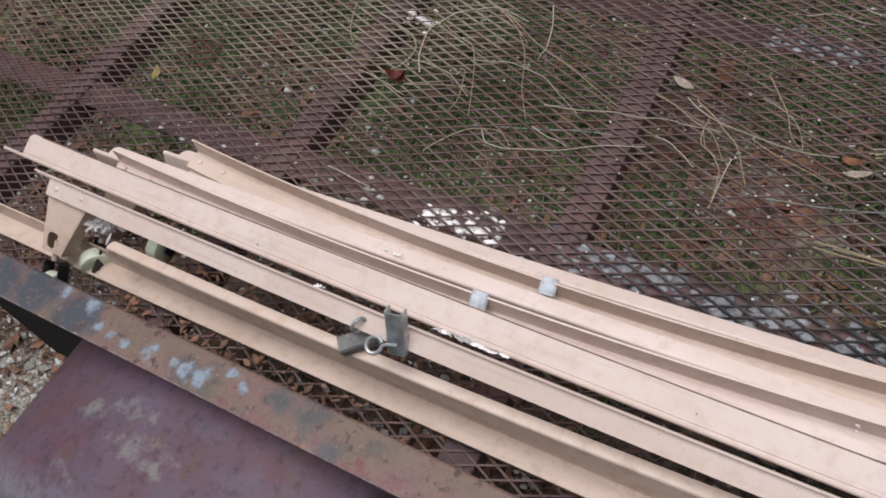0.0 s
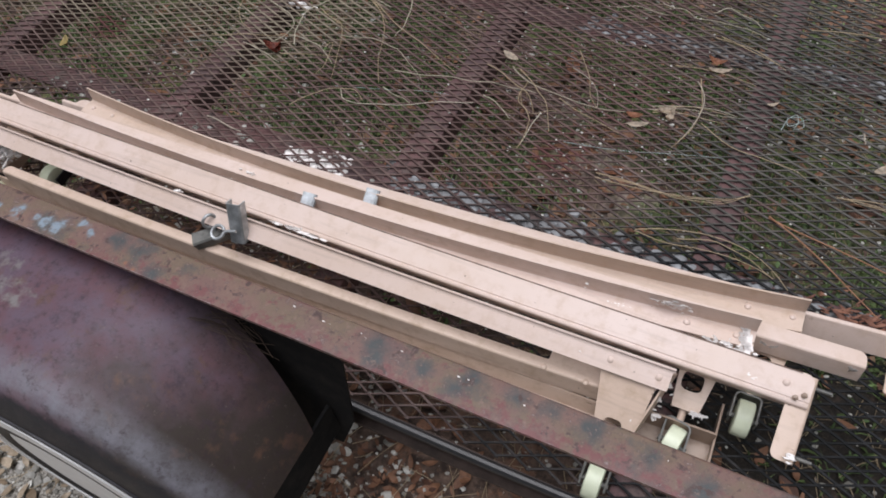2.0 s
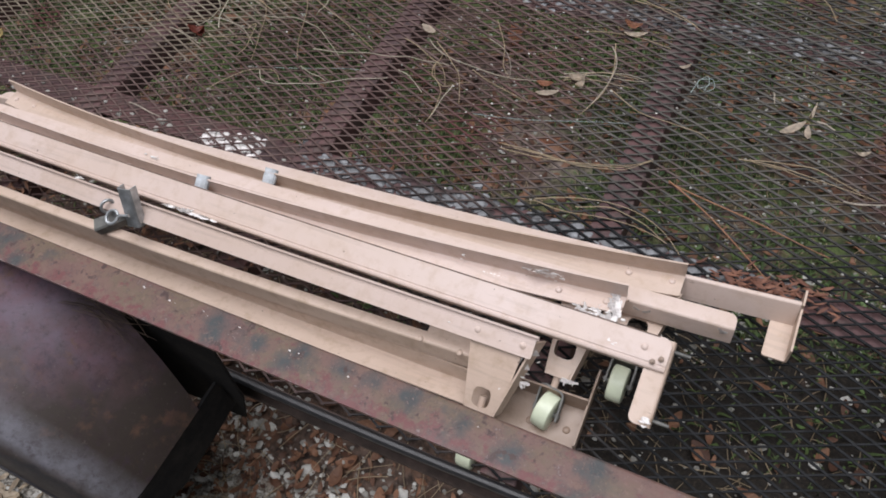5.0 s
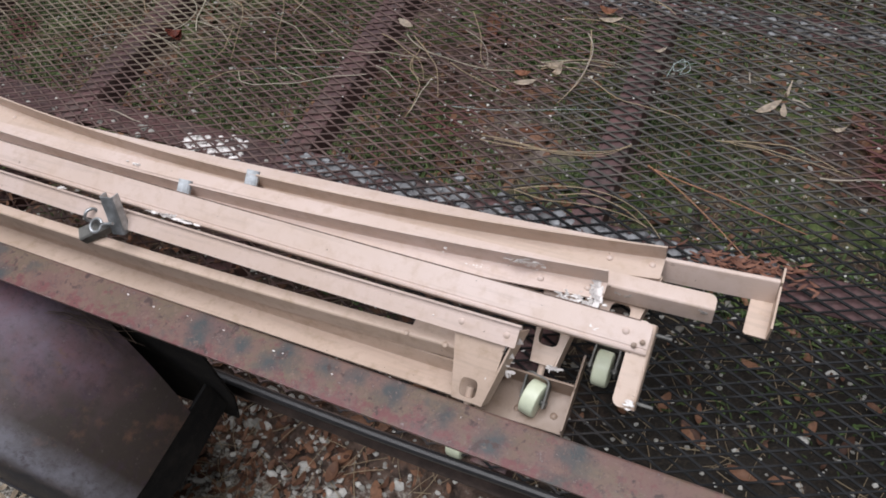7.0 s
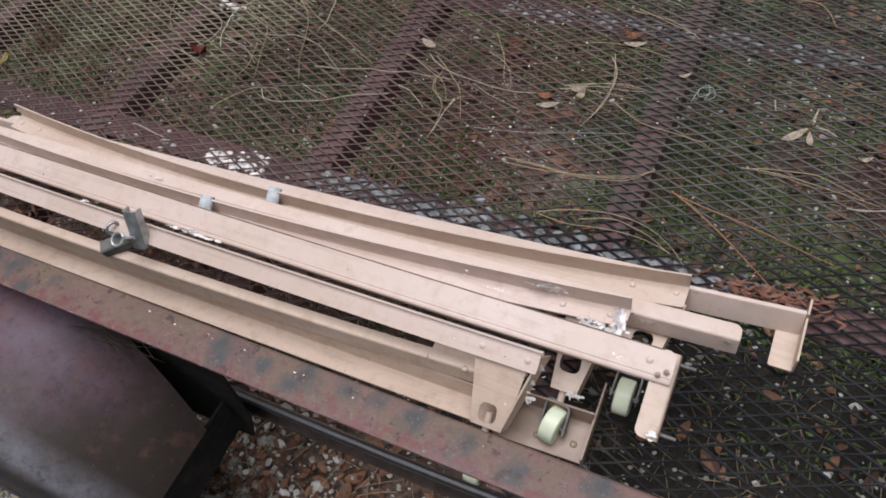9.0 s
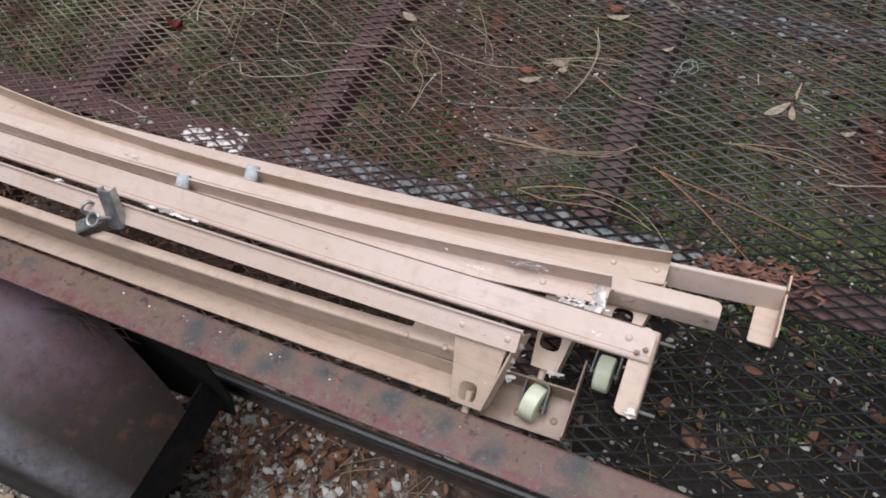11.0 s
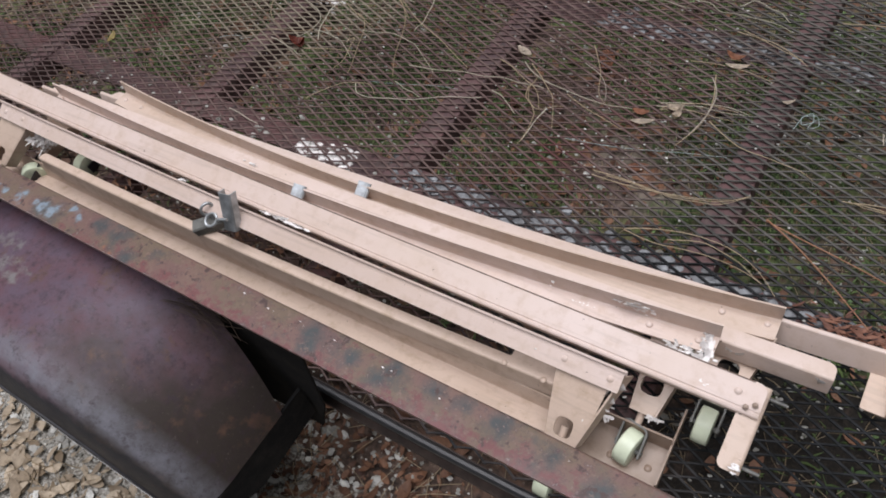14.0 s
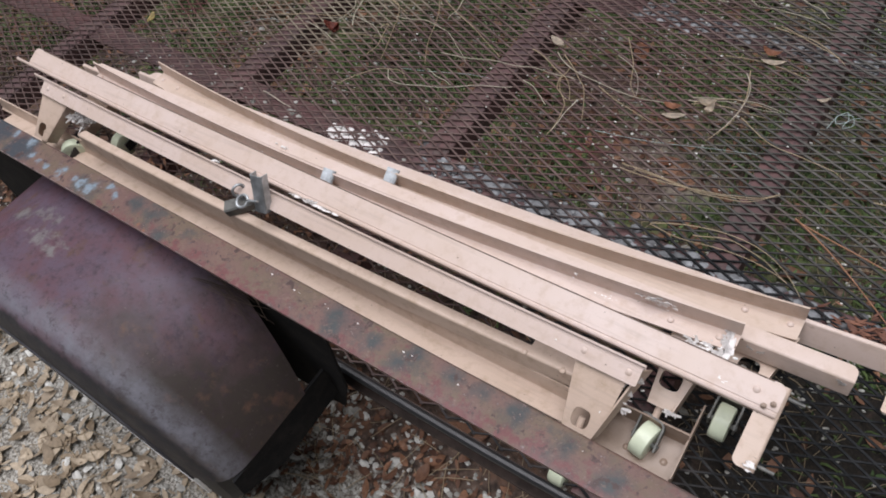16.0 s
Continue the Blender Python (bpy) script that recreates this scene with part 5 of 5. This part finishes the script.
add_deck_leaf(0.608, 0.962, 100, 0.034, 0.012, PALELEAF, "small pale leaf lying on the mesh deck", 0.8, 0.6)
add_deck_leaf(-0.736, 0.860, 15, 0.042, 0.026, REDLEAF, "crumpled dark red leaf lying on the mesh deck", 2.0, 0.9)
add_deck_leaf(-0.722, 0.852, 70, 0.030, 0.018, REDLEAF, "crumpled dark red leaf lying on the mesh deck", 2.4, 1.2)
add_deck_leaf(-1.253, 0.693, 118, 0.044, 0.018, YELLOWLEAF, "yellow leaf lying on the mesh deck", 0.6, 0.3)
add_deck_leaf(0.703, 0.941, 20, 0.026, 0.010, PALELEAF, "torn scrap of pale leaf on the mesh deck", 1.4, 0.8)
add_deck_leaf(0.356, 1.072, 35, 0.026, 0.009, PALELEAF, "torn scrap of pale leaf on the mesh deck", 1.0, 0.5)
needle_path(TWIG, 0.0017, (0.618, 1.000), (0.634, 0.996), (0.652, 0.986))
needle_path(TWIG, 0.0016, (0.531, 1.050), (0.535, 1.035), (0.538, 1.020))
needle_path(STRING, 0.0007, (0.385, 1.003), (0.392, 1.040), (0.405, 1.058), (0.412, 1.035), (0.396, 1.022), (0.392, 1.044), (0.415, 1.052), (0.424, 1.028), (0.408, 1.016), (0.418, 1.046), (0.432, 1.052))


def fallen_leaf(x, y, yaw, length, width, mat, label):
    verts, faces = [], []
    add_leaf(verts, faces, pose(0, 0, 0, 0, 0, yaw), length, width, 0.3, 0.3)
    low = min(v[2] for v in verts)
    bm = bmesh.new()
    vs = [bm.verts.new((v[0] + x, v[1] + y, v[2] - low + ground_height(x, y) + 0.016)) for v in verts]
    for f in faces:
        bm.faces.new([vs[k] for k in f])
    bmesh.ops.solidify(bm, geom=bm.faces[:], thickness=0.0008)
    return tagged(part("leaf", bm, mat, None, "", 60), label, "leaf")


fallen_leaf(-0.190, 1.455, 112, 0.105, 0.042, ORANGELEAF, "large orange-brown leaf lying on the ground")
fallen_leaf(0.05, 1.10, 30, 0.06, 0.03, ORANGELEAF, "orange-brown leaf lying on the ground")


def shell_specks():
    """Small white bits strewn over the mesh and caught in it."""
    r = random.Random(51)
    verts, faces = [], []
    for _ in range(210):
        x, y = (r.gauss(0.12, 0.16), r.gauss(0.86, 0.08)) if r.random() < 0.35 else (r.uniform(-1.2, 0.9), r.uniform(0.56, 1.45))
        s = r.uniform(0.0010, 0.0026)
        k, a0, z = len(verts), r.uniform(0, 6), DECK - 0.0025
        for h, q in ((-0.3, 0.8), (0.3, 1.0), (0.8, 0.5)):
            for i in range(5):
                rr = s * q * r.uniform(0.7, 1.2)
                verts.append((x + rr * 1.3 * math.cos(a0 + i * 1.2566), y + rr * math.sin(a0 + i * 1.2566), z + s * h))
        for ring in (0, 5):
            for i in range(5):
                m = (i + 1) % 5
                faces.append((k + ring + i, k + ring + m, k + ring + 5 + m, k + ring + 5 + i))
        faces.append(tuple(k + 10 + i for i in range(5)))
    raw("shell_bits", verts, faces, SHELL, "small white shell bits caught in the mesh deck", "gravel", True)


shell_specks()


def shredded():
    """A little drift of torn reddish bark on the mesh."""
    r = random.Random(21)
    verts, faces = [], []
    for _ in range(130):
        x, y = 0.615 + r.gauss(0, 0.045), 0.612 + r.gauss(0, 0.014)
        m = pose(x, y, DECK + r.uniform(0.001, 0.006), r.uniform(-15, 15), r.uniform(-10, 10), r.uniform(-40, 60))
        ln = r.uniform(0.008, 0.026)
        add_leaf(verts, faces, m, ln, ln * r.uniform(0.12, 0.3), r.uniform(-0.5, 1.0), r.uniform(-0.5, 0.8))
    raw("bark_shreds", verts, faces, material("bark_shreds", varied((0.12, 0.046, 0.028), (0.26, 0.115, 0.070), 0.7, 90)), "torn reddish bark shreds lying on the mesh deck", "bark")


shredded()


def ground_needles():
    """Pine straw on the ground, thin and short pieces."""
    r = random.Random(33)
    verts, faces = [], []
    for _ in range(5200):
        x, y = r.uniform(-2.4, 1.1), r.uniform(-0.7, 2.1)
        z = ground_height(x, y) + r.uniform(0.004, 0.02)
        a, ln, w, bend = r.uniform(0, 6.3), r.uniform(0.03, 0.11), r.uniform(0.0005, 0.0010), r.uniform(-0.35, 0.35)
        k = len(verts)
        for i in range(4):
            t = i / 3 - 0.5
            px, py = x + ln * (t * math.cos(a) - bend * t * t * math.sin(a)), y + ln * (t * math.sin(a) + bend * t * t * math.cos(a))
            nx, ny = -math.sin(a) * w, math.cos(a) * w
            verts += [(px + nx, py + ny, z), (px - nx, py - ny, z), (px, py, z + w * 1.4)]
        for i in range(3):
            for e in range(3):
                g = (e + 1) % 3
                faces.append((k + i * 3 + e, k + i * 3 + g, k + i * 3 + 3 + g, k + i * 3 + 3 + e))
    raw("pine_straw", verts, faces, NEEDLE, "dry pine straw strewn over the ground", "pine straw")


ground_needles()


def caught_litter():
    """Dead leaves and crumbs on the mesh between the rails."""
    r = random.Random(61)
    verts, faces = [], []
    for _ in range(620):
        x, y = (r.uniform(-0.95, -0.30), r.uniform(0.150, 0.232)) if r.random() < 0.5 else (r.uniform(-1.05, -0.10), r.uniform(0.292, 0.375))
        if r.random() < (x + 1.0) * 0.8:
            continue
        m = pose(x, y, DECK + r.uniform(0.0005, 0.004), r.uniform(-25, 25), r.uniform(-25, 25), r.uniform(0, 360))
        ln = r.uniform(0.004, 0.022)
        add_leaf(verts, faces, m, ln, ln * r.uniform(0.25, 0.6), r.uniform(-0.5, 1.4), r.uniform(-0.6, 0.9))
    raw("leaf_litter", verts, faces, DEADLEAF, "brown leaf crumbs caught on the mesh between the rails", "leaf litter")


caught_litter()
